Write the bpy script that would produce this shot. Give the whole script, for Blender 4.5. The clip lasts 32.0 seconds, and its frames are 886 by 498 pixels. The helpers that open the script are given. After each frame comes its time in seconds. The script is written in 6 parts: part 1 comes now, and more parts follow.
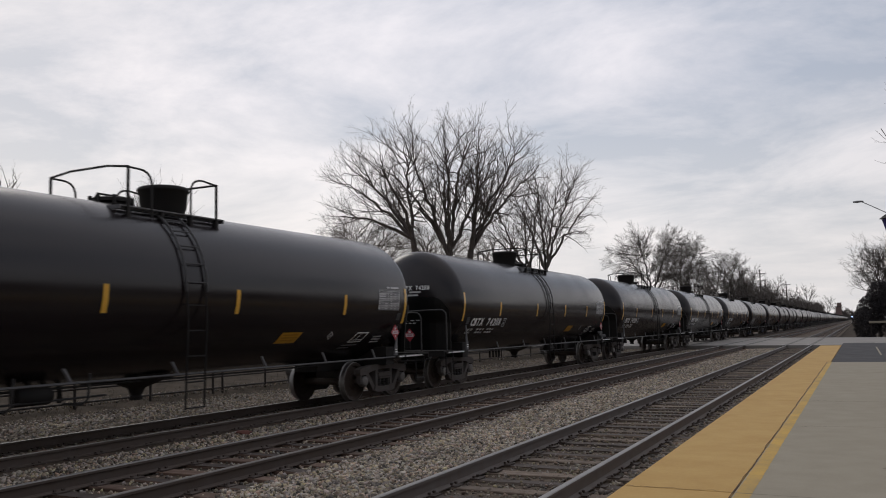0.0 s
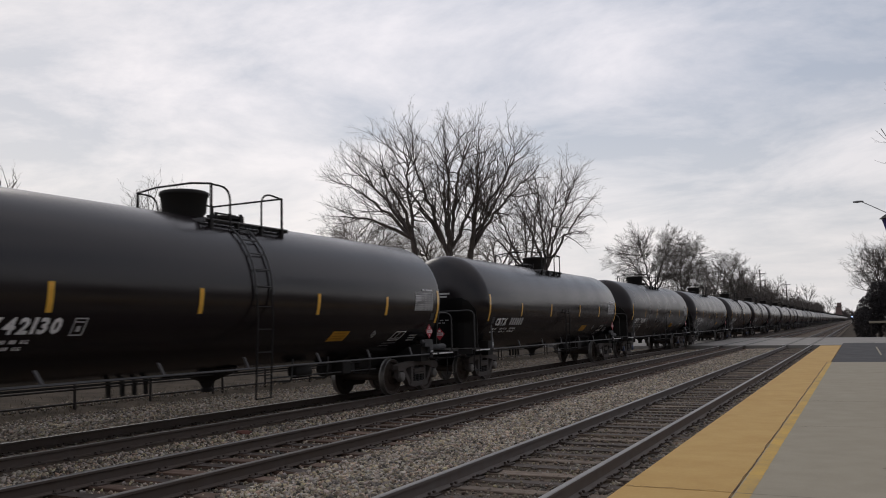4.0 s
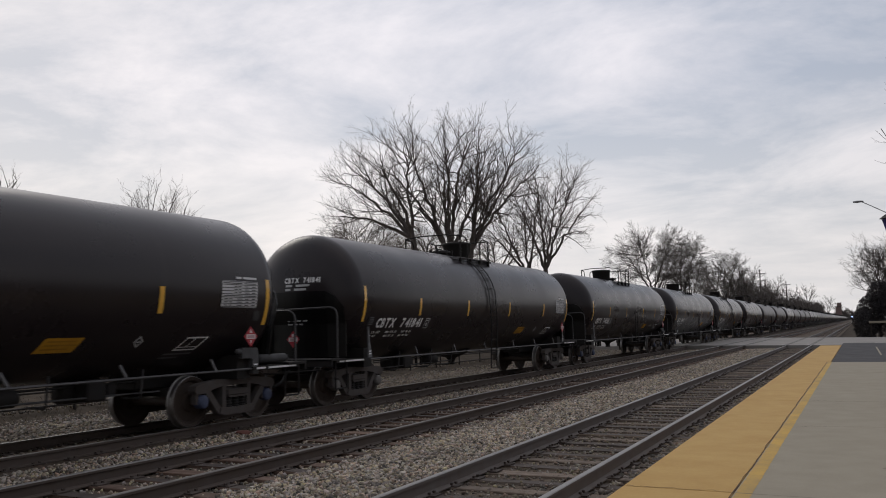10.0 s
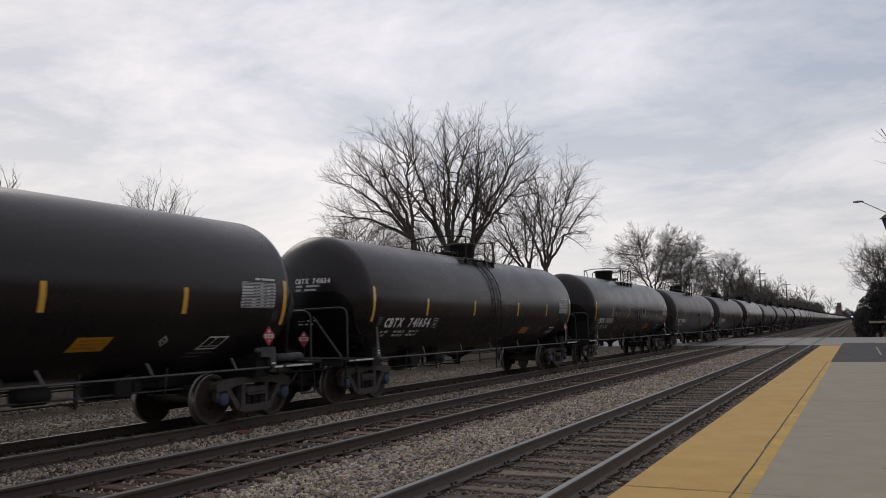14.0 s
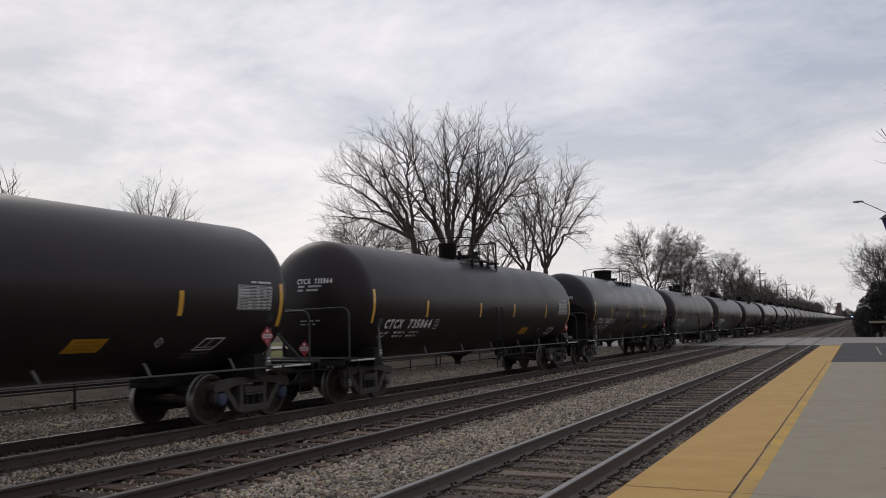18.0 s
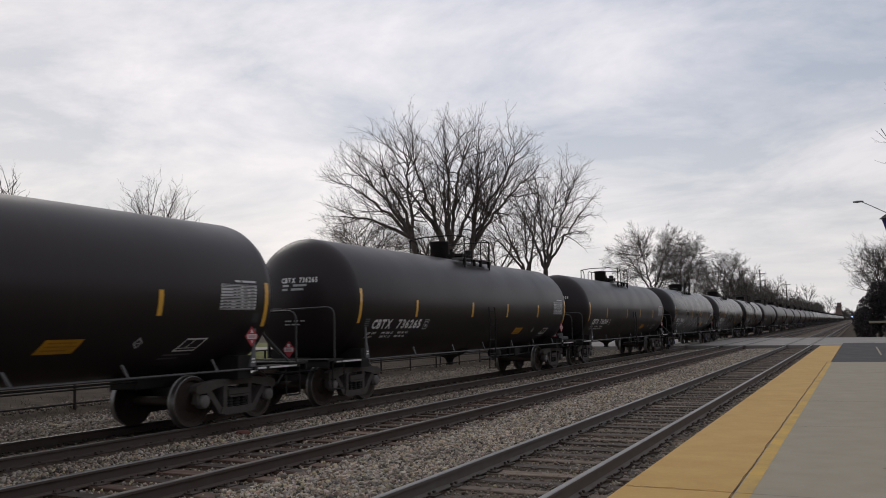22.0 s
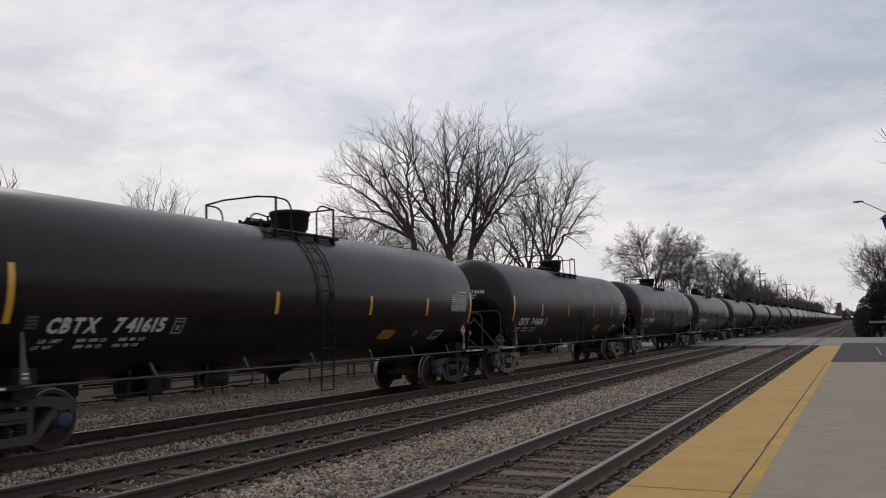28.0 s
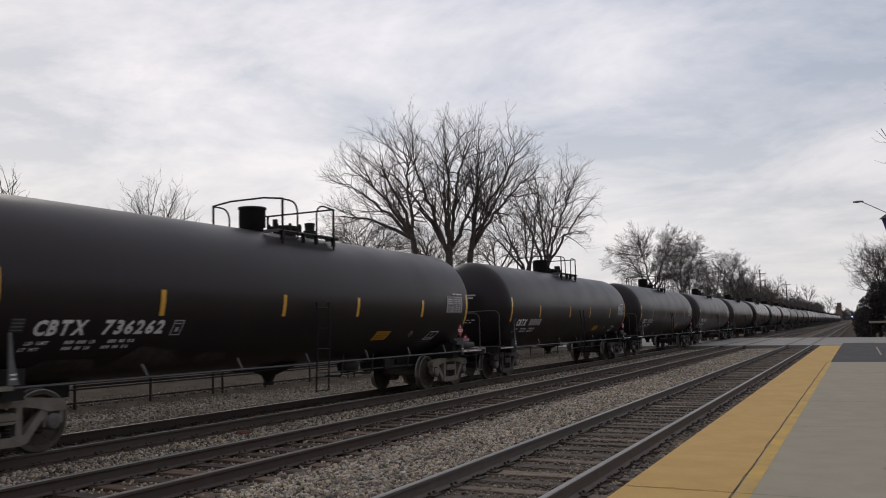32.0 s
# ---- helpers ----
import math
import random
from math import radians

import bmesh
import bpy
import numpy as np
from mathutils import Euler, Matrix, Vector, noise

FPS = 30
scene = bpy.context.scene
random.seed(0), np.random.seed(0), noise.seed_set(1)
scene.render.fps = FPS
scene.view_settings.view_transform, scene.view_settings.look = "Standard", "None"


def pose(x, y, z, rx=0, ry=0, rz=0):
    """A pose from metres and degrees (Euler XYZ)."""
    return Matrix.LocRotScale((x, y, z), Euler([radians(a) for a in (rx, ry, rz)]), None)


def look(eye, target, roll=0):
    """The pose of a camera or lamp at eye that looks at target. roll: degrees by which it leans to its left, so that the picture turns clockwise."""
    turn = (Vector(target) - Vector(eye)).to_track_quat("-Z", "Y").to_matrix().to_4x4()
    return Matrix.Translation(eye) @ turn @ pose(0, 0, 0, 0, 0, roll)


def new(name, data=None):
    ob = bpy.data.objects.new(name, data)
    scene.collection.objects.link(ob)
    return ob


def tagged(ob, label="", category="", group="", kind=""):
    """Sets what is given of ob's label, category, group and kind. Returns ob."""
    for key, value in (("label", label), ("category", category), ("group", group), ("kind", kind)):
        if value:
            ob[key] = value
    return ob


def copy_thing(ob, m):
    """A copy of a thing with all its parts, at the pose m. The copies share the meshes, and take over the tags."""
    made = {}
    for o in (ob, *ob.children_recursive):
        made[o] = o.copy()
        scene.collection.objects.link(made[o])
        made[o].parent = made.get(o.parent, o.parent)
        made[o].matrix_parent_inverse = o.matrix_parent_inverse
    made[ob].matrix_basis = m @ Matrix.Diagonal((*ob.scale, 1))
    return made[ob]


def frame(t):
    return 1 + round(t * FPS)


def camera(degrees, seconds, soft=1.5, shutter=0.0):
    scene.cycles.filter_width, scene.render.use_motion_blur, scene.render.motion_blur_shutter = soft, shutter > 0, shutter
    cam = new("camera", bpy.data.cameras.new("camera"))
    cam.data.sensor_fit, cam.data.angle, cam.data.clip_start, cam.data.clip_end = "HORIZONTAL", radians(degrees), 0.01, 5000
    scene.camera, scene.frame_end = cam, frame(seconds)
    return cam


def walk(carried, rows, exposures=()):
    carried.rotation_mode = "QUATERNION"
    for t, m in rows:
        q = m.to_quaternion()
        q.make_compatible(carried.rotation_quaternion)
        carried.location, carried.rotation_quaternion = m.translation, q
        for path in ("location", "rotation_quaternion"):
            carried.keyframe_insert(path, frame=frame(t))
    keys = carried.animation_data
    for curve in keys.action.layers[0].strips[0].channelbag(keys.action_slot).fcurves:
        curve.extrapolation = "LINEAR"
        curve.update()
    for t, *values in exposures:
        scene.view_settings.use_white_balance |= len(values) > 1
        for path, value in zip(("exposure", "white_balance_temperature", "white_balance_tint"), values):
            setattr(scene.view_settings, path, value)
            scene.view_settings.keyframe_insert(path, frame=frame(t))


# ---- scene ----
# ---- camera ----
cam = camera(56.81, 32.0, soft=1.0, shutter=0.12)
EYE = (0.0, 0.0, 1.600)
AIM = (-math.sin(0.4656) * math.cos(0.0971), math.cos(0.4656) * math.cos(0.0971), 1.600 + math.sin(0.0971))
HOLD = look(EYE, AIM, -1.404)
walk(cam, [(0.0, HOLD), (32.0, HOLD)])

# ---- plan, in metres: x across the tracks, y along them, z up from the rail heads ----
X_NEAR, X_MID, X_FAR = -3.520, -7.650, -11.629   # track centres
Z_FAR = -0.057                                    # rail head of the far track
GAUGE = 0.753
Z_PLAT, X_EDGE, X_LINE, X_CONC = 0.205, -1.925, -1.007, -0.85
ROAD_Y0, ROAD_Y1 = 57.6, 82.0
CAR_LEN = 18.147


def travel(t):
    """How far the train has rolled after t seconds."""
    nudge = min(1.0, max(0.0, (t - 24.5) / 0.5))   # step of 0.38 m near 25 s, fitted to the camera's view
    # the last term likewise fits the first seconds to the camera's view
    return 12.928 * t + 0.03425 * t * t - 0.000529 * t ** 3 - 0.38 * nudge * nudge * (3 - 2 * nudge) - 0.15 * max(0.0, 1.0 - t / 2.5) ** 2


# how far each car is shifted off even spacing to fit the camera's view
CAR_SHIFT = {0: 0.45, 1: 0.45, 2: 0.43, 3: 0.26, 4: 0.18, 5: 0.22, 6: 0.18, 7: 0.26, 8: 0.36, 9: 0.37, 10: 0.50, 11: 0.53, 12: 0.40, 13: 0.60, 14: 0.50, 15: 0.50, 16: 0.45,
         17: 0.25, 18: 0.12, 19: 0.04, 20: 0.10, 21: 0.14, 22: 0.24, 23: 0.20, 24: 0.02, 25: -0.17}


def car_y(n, t):
    """The middle of the nth tank car along the track."""
    return 18.3 + (n - 8) * CAR_LEN + CAR_SHIFT.get(n, -0.13) + travel(9.0) - travel(t)


# ---- light ----
scene.view_settings.exposure = 0.0
world = bpy.data.worlds.new("overcast_sky")
scene.world = world
world.use_nodes = True
wn, wl = world.node_tree.nodes, world.node_tree.links
wn.clear()
w_out = wn.new("ShaderNodeOutputWorld")
w_bg = wn.new("ShaderNodeBackground")
w_sky = wn.new("ShaderNodeTexSky")
w_sky.sky_type, w_sky.sun_disc = "NISHITA", False
w_sky.sun_elevation, w_sky.sun_rotation = radians(38), radians(-62)
w_sky.air_density, w_sky.dust_density = 1.6, 4.0
w_mul = wn.new("ShaderNodeVectorMath")
w_mul.operation = "SCALE"
w_mul.inputs["Scale"].default_value = 0.10
wl.new(w_sky.outputs[0], w_mul.inputs[0])
w_geo = wn.new("ShaderNodeTexCoord")
w_sep = wn.new("ShaderNodeSeparateXYZ")
wl.new(w_geo.outputs["Generated"], w_sep.inputs[0])
# cloud sheet: directions projected on a flat layer overhead
w_up = wn.new("ShaderNodeMath")
w_up.operation = "MAXIMUM"
w_up.inputs[1].default_value = 0.0
wl.new(w_sep.outputs["Z"], w_up.inputs[0])
w_add = wn.new("ShaderNodeMath")
w_add.inputs[1].default_value = 0.16
wl.new(w_up.outputs[0], w_add.inputs[0])
w_dx, w_dy = wn.new("ShaderNodeMath"), wn.new("ShaderNodeMath")
for node, axis in ((w_dx, "X"), (w_dy, "Y")):
    node.operation = "DIVIDE"
    wl.new(w_sep.outputs[axis], node.inputs[0])
    wl.new(w_add.outputs[0], node.inputs[1])
w_com = wn.new("ShaderNodeCombineXYZ")
wl.new(w_dx.outputs[0], w_com.inputs[0])
wl.new(w_dy.outputs[0], w_com.inputs[1])
w_map = wn.new("ShaderNodeMapping")
w_map.inputs["Rotation"].default_value = (0, 0, radians(24))
w_map.inputs["Scale"].default_value = (0.85, 1.05, 1.0)
w_map.inputs["Location"].default_value = (7.15, 2.75, 0)
wl.new(w_com.outputs[0], w_map.inputs[0])
w_n1 = wn.new("ShaderNodeTexNoise")
w_n1.inputs["Scale"].default_value, w_n1.inputs["Detail"].default_value, w_n1.inputs["Roughness"].default_value = 1.15, 10, 0.62
w_n1.inputs["Distortion"].default_value = 0.35
wl.new(w_map.outputs[0], w_n1.inputs["Vector"])
w_ramp = wn.new("ShaderNodeValToRGB")
w_ramp.color_ramp.elements[0].position, w_ramp.color_ramp.elements[0].color = 0.38, (0.445, 0.485, 0.580, 1)
w_ramp.color_ramp.elements[1].position, w_ramp.color_ramp.elements[1].color = 0.62, (0.81, 0.785, 0.835, 1)
e_mid = w_ramp.color_ramp.elements.new(0.5)
e_mid.color = (0.635, 0.64, 0.71, 1)
wl.new(w_n1.outputs["Fac"], w_ramp.inputs[0])
# paler towards the horizon
w_hor = wn.new("ShaderNodeMapRange")
w_hor.inputs["From Min"].default_value, w_hor.inputs["From Max"].default_value = 0.0, 0.27
w_hor.inputs["To Min"].default_value, w_hor.inputs["To Max"].default_value = 0.7, 0.0
wl.new(w_sep.outputs["Z"], w_hor.inputs["Value"])
w_mixh = wn.new("ShaderNodeMix")
w_mixh.data_type = "RGBA"
w_mixh.inputs["B"].default_value = (0.915, 0.878, 0.85, 1)
wl.new(w_hor.outputs[0], w_mixh.inputs["Factor"])
wl.new(w_ramp.outputs[0], w_mixh.inputs["A"])
w_mix = wn.new("ShaderNodeMix")
w_mix.data_type = "RGBA"
w_mix.inputs["Factor"].default_value = 0.9
wl.new(w_mul.outputs[0], w_mix.inputs["A"])
wl.new(w_mixh.outputs["Result"], w_mix.inputs["B"])
# the sun stands behind the clouds ahead and to the left: that side of the sky is the brighter one
w_dot = wn.new("ShaderNodeVectorMath")
w_dot.operation = "DOT_PRODUCT"
w_dot.inputs[1].default_value = Vector((-0.52, 0.77, 0.36)).normalized()
wl.new(w_geo.outputs["Generated"], w_dot.inputs[0])
w_side = wn.new("ShaderNodeMapRange")
w_side.inputs["From Min"].default_value, w_side.inputs["From Max"].default_value = -0.75, 0.62
w_side.inputs["To Min"].default_value, w_side.inputs["To Max"].default_value = 0.54, 0.93
wl.new(w_dot.outputs["Value"], w_side.inputs["Value"])
w_fall = wn.new("ShaderNodeVectorMath")
w_fall.operation = "SCALE"
wl.new(w_mix.outputs["Result"], w_fall.inputs[0])
w_glow = wn.new("ShaderNodeMapRange")
w_glow.interpolation_type = "SMOOTHSTEP"
w_glow.inputs["From Min"].default_value, w_glow.inputs["From Max"].default_value = 0.62, 1.0
w_glow.inputs["To Max"].default_value = 0.15
wl.new(w_dot.outputs["Value"], w_glow.inputs["Value"])
w_both = wn.new("ShaderNodeMath")
wl.new(w_side.outputs[0], w_both.inputs[0])
wl.new(w_glow.outputs[0], w_both.inputs[1])
wl.new(w_both.outputs[0], w_fall.inputs["Scale"])
wl.new(w_fall.outputs[0], w_bg.inputs["Color"])
w_bg.inputs["Strength"].default_value = 1.0
wl.new(w_bg.outputs[0], w_out.inputs[0])

sun = new("sun", bpy.data.lights.new("sun", "SUN"))
sun.data.energy, sun.data.angle, sun.data.color = 0.5, radians(25), (1.0, 0.95, 0.88)
sun.matrix_world = look((-30, 16, 28), (0, 0, 0))


# ---- materials ----
def mat(name, base, rough=0.8, metal=0.0, var=0.25, scale=6.0, fine=60.0, bump=0.0, tint=None, spec=0.5, isle=0.0, rnd=0.0, coat=0.0, stain=0.0, dust=0.0):
    """A surface with stains at two scales: base and tint are mixed by a coarse and a fine noise."""
    m = bpy.data.materials.new(name)
    m.use_nodes = True
    n, l = m.node_tree.nodes, m.node_tree.links
    b = n["Principled BSDF"]
    b.inputs["Roughness"].default_value, b.inputs["Metallic"].default_value = rough, metal
    b.inputs["Specular IOR Level"].default_value = spec
    b.inputs["Coat Weight"].default_value = coat
    tc = n.new("ShaderNodeTexCoord")
    n1, n2 = n.new("ShaderNodeTexNoise"), n.new("ShaderNodeTexNoise")
    n1.inputs["Scale"].default_value, n1.inputs["Detail"].default_value = scale, 5
    n2.inputs["Scale"].default_value, n2.inputs["Detail"].default_value = fine, 3
    l.new(tc.outputs["Object"], n1.inputs["Vector"])
    l.new(tc.outputs["Object"], n2.inputs["Vector"])
    add = n.new("ShaderNodeMath")
    add.operation = "MULTIPLY_ADD"
    add.inputs[1].default_value = 0.45
    l.new(n2.outputs["Fac"], add.inputs[0])
    l.new(n1.outputs["Fac"], add.inputs[2])
    rg = n.new("ShaderNodeMapRange")
    rg.inputs["From Min"].default_value, rg.inputs["From Max"].default_value = 0.42, 1.03
    l.new(add.outputs[0], rg.inputs["Value"])
    mx = n.new("ShaderNodeMix")
    mx.data_type = "RGBA"
    t = tint or tuple(c * (1 - var) for c in base)
    mx.inputs["A"].default_value = (*(min(1, c * (1 + var)) for c in base), 1)
    mx.inputs["B"].default_value = (*t, 1)
    l.new(rg.outputs[0], mx.inputs["Factor"])
    last = mx.outputs["Result"]
    if isle or rnd:
        hsv = n.new("ShaderNodeHueSaturation")
        src = n.new("ShaderNodeNewGeometry").outputs["Random Per Island"] if isle else n.new("ShaderNodeObjectInfo").outputs["Random"]
        r2 = n.new("ShaderNodeMapRange")
        r2.inputs["To Min"].default_value, r2.inputs["To Max"].default_value = 1 - (isle or rnd), 1 + (isle or rnd)
        l.new(src, r2.inputs["Value"])
        if isle:  # some pieces greyer, some browner
            f7, fr, r4 = n.new("ShaderNodeMath"), n.new("ShaderNodeMath"), n.new("ShaderNodeMapRange")
            f7.operation, fr.operation = "MULTIPLY", "FRACT"
            f7.inputs[1].default_value = 7.3
            r4.inputs["To Min"].default_value, r4.inputs["To Max"].default_value = 0.45, 1.35
            l.new(src, f7.inputs[0])
            l.new(f7.outputs[0], fr.inputs[0])
            l.new(fr.outputs[0], r4.inputs["Value"])
            l.new(r4.outputs[0], hsv.inputs["Saturation"])
            f9, fh, r5 = n.new("ShaderNodeMath"), n.new("ShaderNodeMath"), n.new("ShaderNodeMapRange")
            f9.operation, fh.operation = "MULTIPLY", "FRACT"
            f9.inputs[1].default_value = 19.7
            r5.inputs["To Min"].default_value, r5.inputs["To Max"].default_value = 0.475, 0.545
            l.new(src, f9.inputs[0])
            l.new(f9.outputs[0], fh.inputs[0])
            l.new(fh.outputs[0], r5.inputs["Value"])
            l.new(r5.outputs[0], hsv.inputs["Hue"])
        l.new(r2.outputs[0], hsv.inputs["Value"])
        l.new(last, hsv.inputs["Color"])
        last = hsv.outputs["Color"]
    if dust:  # road dust in soft patches and thin runs down the side, different on each piece
        oi, sh = n.new("ShaderNodeObjectInfo"), n.new("ShaderNodeVectorMath")
        sh.operation = "MULTIPLY_ADD"
        sh.inputs[1].default_value = (0, 37.0, 0)
        cv = n.new("ShaderNodeCombineXYZ")
        l.new(oi.outputs["Random"], cv.inputs["Y"])
        l.new(cv.outputs[0], sh.inputs[0])
        l.new(tc.outputs["Object"], sh.inputs[2])
        for size, squash, lo, hi in ((0.42, 1.0, 0.56, 0.74), (2.6, 0.12, 0.58, 0.80)):
            mp, nz, rd = n.new("ShaderNodeMapping"), n.new("ShaderNodeTexNoise"), n.new("ShaderNodeMapRange")
            mp.inputs["Scale"].default_value = (squash, 1.0, squash)
            nz.inputs["Scale"].default_value, nz.inputs["Detail"].default_value = size, 5
            l.new(sh.outputs[0], mp.inputs[0])
            l.new(mp.outputs[0], nz.inputs["Vector"])
            rd.inputs["From Min"].default_value, rd.inputs["From Max"].default_value, rd.inputs["To Max"].default_value = lo, hi, dust
            l.new(nz.outputs["Fac"], rd.inputs["Value"])
            dm = n.new("ShaderNodeMix")
            dm.data_type = "RGBA"
            dm.inputs["B"].default_value = (0.036, 0.028, 0.028, 1)
            l.new(rd.outputs[0], dm.inputs["Factor"])
            l.new(last, dm.inputs["A"])
            last = dm.outputs["Result"]
    if stain:  # long oily patches that run across the pieces
        geo, n3, r3, dk = n.new("ShaderNodeNewGeometry"), n.new("ShaderNodeTexNoise"), n.new("ShaderNodeMapRange"), n.new("ShaderNodeMix")
        n3.inputs["Scale"].default_value, n3.inputs["Detail"].default_value = 0.55, 4
        l.new(geo.outputs["Position"], n3.inputs["Vector"])
        r3.inputs["From Min"].default_value, r3.inputs["From Max"].default_value = 0.47, 0.62
        r3.inputs["To Max"].default_value = stain
        l.new(n3.outputs["Fac"], r3.inputs["Value"])
        dk.data_type = "RGBA"
        dk.inputs["B"].default_value = (0.022, 0.019, 0.018, 1)
        l.new(r3.outputs[0], dk.inputs["Factor"])
        l.new(last, dk.inputs["A"])
        last = dk.outputs["Result"]
    l.new(last, b.inputs["Base Color"])
    rr = n.new("ShaderNodeMapRange")
    rr.inputs["To Min"].default_value, rr.inputs["To Max"].default_value = max(0.05, rough - 0.08), min(1, rough + 0.1)
    l.new(n1.outputs["Fac"], rr.inputs["Value"])
    l.new(rr.outputs[0], b.inputs["Roughness"])
    if bump:
        bp = n.new("ShaderNodeBump")
        bp.inputs["Strength"].default_value, bp.inputs["Distance"].default_value = 0.6, bump
        l.new(add.outputs[0], bp.inputs["Height"])
        l.new(bp.outputs[0], b.inputs["Normal"])
    return m


def glow(name, colour, strength):
    m = bpy.data.materials.new(name)
    m.use_nodes = True
    b = m.node_tree.nodes["Principled BSDF"]
    b.inputs["Base Color"].default_value = (*colour, 1)
    b.inputs["Emission Color"].default_value = (*colour, 1)
    b.inputs["Emission Strength"].default_value = strength
    return m


M_TANK = mat("glossy_black_tank_paint", (0.0088, 0.0066, 0.0076), 0.22, var=0.2, scale=0.9, fine=7, tint=(0.0128, 0.0096, 0.0108), spec=0.46, dust=0.12)
M_TANK_MID = mat("black_tank_paint", (0.0118, 0.0088, 0.0100), 0.28, var=0.2, scale=0.9, fine=7, tint=(0.0185, 0.0136, 0.0148), spec=0.34, dust=0.38)
M_TANK_DULL = mat("dull_black_tank_paint", (0.0175, 0.0135, 0.0150), 0.36, var=0.2, scale=0.9, fine=7, tint=(0.0255, 0.0193, 0.0206), spec=0.29, dust=0.42)
M_STEEL = mat("black_painted_steel", (0.012, 0.012, 0.0122), 0.7, var=0.3, scale=4, fine=40, tint=(0.024, 0.020, 0.018), spec=0.3)
M_PIPE = mat("worn_grey_pipe", (0.075, 0.074, 0.076), 0.5, metal=0.3, scale=3, fine=40)
M_CAST = mat("dusty_cast_steel", (0.074, 0.069, 0.067), 0.88, var=0.35, scale=5, fine=45, bump=0.003, tint=(0.085, 0.070, 0.062), spec=0.25)
M_CAST_NEW = mat("greyish_cast_steel", (0.22, 0.195, 0.165), 0.85, var=0.3, scale=5, fine=45, bump=0.003)
M_WHEEL = mat("rusty_wheel_steel", (0.034, 0.025, 0.020), 0.7, var=0.4, scale=4, fine=50, tint=(0.055, 0.038, 0.028))
M_WHEEL_NEW = mat("dusty_wheel_steel", (0.085, 0.070, 0.056), 0.8, var=0.35, scale=4, fine=50)
M_RAILING = mat("dark_grey_railing_pipe", (0.052, 0.051, 0.052), 0.55, metal=0.2, scale=3, fine=40)
M_WALK = mat("worn_grey_grating", (0.11, 0.108, 0.11), 0.6, metal=0.2, var=0.3, scale=4, fine=40)
M_GREY = mat("dusty_grey_casting", (0.060, 0.060, 0.062), 0.75, var=0.3, scale=5, fine=40)
M_SPRING = mat("dark_spring_steel", (0.014, 0.012, 0.011), 0.85, var=0.3)
M_SHIELD = mat("matt_black_shield_paint", (0.0050, 0.0048, 0.0048), 0.30, var=0.25, scale=1.2, fine=9, spec=0.20)
M_FENCE = mat("dark_rusty_pipe", (0.028, 0.022, 0.018), 0.8, var=0.35, scale=4, fine=30)
M_CRACK = mat("dirt_filled_crack", (0.070, 0.036, 0.024), 0.95, var=0.3)
M_TREAD = mat("polished_tread", (0.26, 0.25, 0.24), 0.42, metal=0.8, var=0.2)
M_CAP = mat("blue_bearing_cap", (0.050, 0.066, 0.125), 0.55, var=0.3)
M_CAP_GREY = mat("grey_bearing_cap", (0.16, 0.15, 0.14), 0.5, metal=0.3, var=0.25)
M_YELLOW = mat("yellow_reflective_tape", (0.78, 0.43, 0.05), 0.32, var=0.14, scale=3, fine=30, coat=0.7)
M_WHITE = mat("white_stencil_paint", (0.80, 0.80, 0.79), 0.6, var=0.15, scale=5, fine=40)
M_DIM = mat("faded_stencil_paint", (0.46, 0.46, 0.46), 0.6, var=0.2, scale=5, fine=40)
M_PANEL = mat("pale_data_panel", (0.60, 0.60, 0.605), 0.55, var=0.1, scale=6, fine=40)
M_INK = mat("panel_ink", (0.03, 0.03, 0.032), 0.6)
M_ORANGE = mat("orange_panel", (0.50, 0.25, 0.015), 0.5, var=0.12, scale=5, fine=40)
M_FAINT = mat("faint_grey_stencil", (0.035, 0.035, 0.036), 0.6, var=0.4, scale=9, fine=50)
M_ORANGE_INK = mat("brown_panel_ink", (0.36, 0.17, 0.013), 0.6, var=0.2)
M_RED = mat("red_placard", (0.40, 0.028, 0.042), 0.5, var=0.15)
M_BRACKET = mat("light_grey_bracket", (0.13, 0.13, 0.135), 0.6, var=0.25)
M_RAILTOP = mat("worn_rail_steel", (0.23, 0.22, 0.21), 0.5, metal=0.5, var=0.18, scale=2, fine=50)
M_RAILTOP_DULL = mat("dull_rail_steel", (0.16, 0.146, 0.136), 0.55, metal=0.5, var=0.3, scale=1.2, fine=50)
M_RAIL = mat("dusty_rail_web", (0.112, 0.100, 0.094), 0.75, var=0.25, scale=5, fine=60, tint=(0.125, 0.100, 0.085))
M_RAIL_DARK = mat("dark_rusty_rail_web", (0.066, 0.053, 0.046), 0.85, var=0.3, scale=5, fine=60, tint=(0.082, 0.060, 0.047))
M_TIE = mat("weathered_tie_wood", (0.112, 0.071, 0.051), 0.9, var=0.4, scale=7, fine=70, bump=0.006, rnd=0.35)
M_TIE_NEAR = mat("dark_tie_wood", (0.138, 0.105, 0.080), 0.9, var=0.4, scale=7, fine=70, bump=0.006, rnd=0.3, stain=0.7)
M_PLATE = mat("rusty_plate", (0.06, 0.045, 0.037), 0.85, var=0.3)
M_STONE = mat("ballast_stone", (0.285, 0.228, 0.174), 0.9, var=0.3, scale=0.8, fine=60, isle=0.80, tint=(0.19, 0.157, 0.128))
M_STONE_VERGE = mat("dusty_verge_stone", (0.200, 0.160, 0.124), 0.9, var=0.3, scale=0.8, fine=60, isle=0.6, tint=(0.130, 0.106, 0.084))
M_STONE_DARK = mat("oily_ballast_stone", (0.170, 0.136, 0.104), 0.9, var=0.3, scale=0.8, fine=60, isle=0.55, tint=(0.115, 0.093, 0.072))
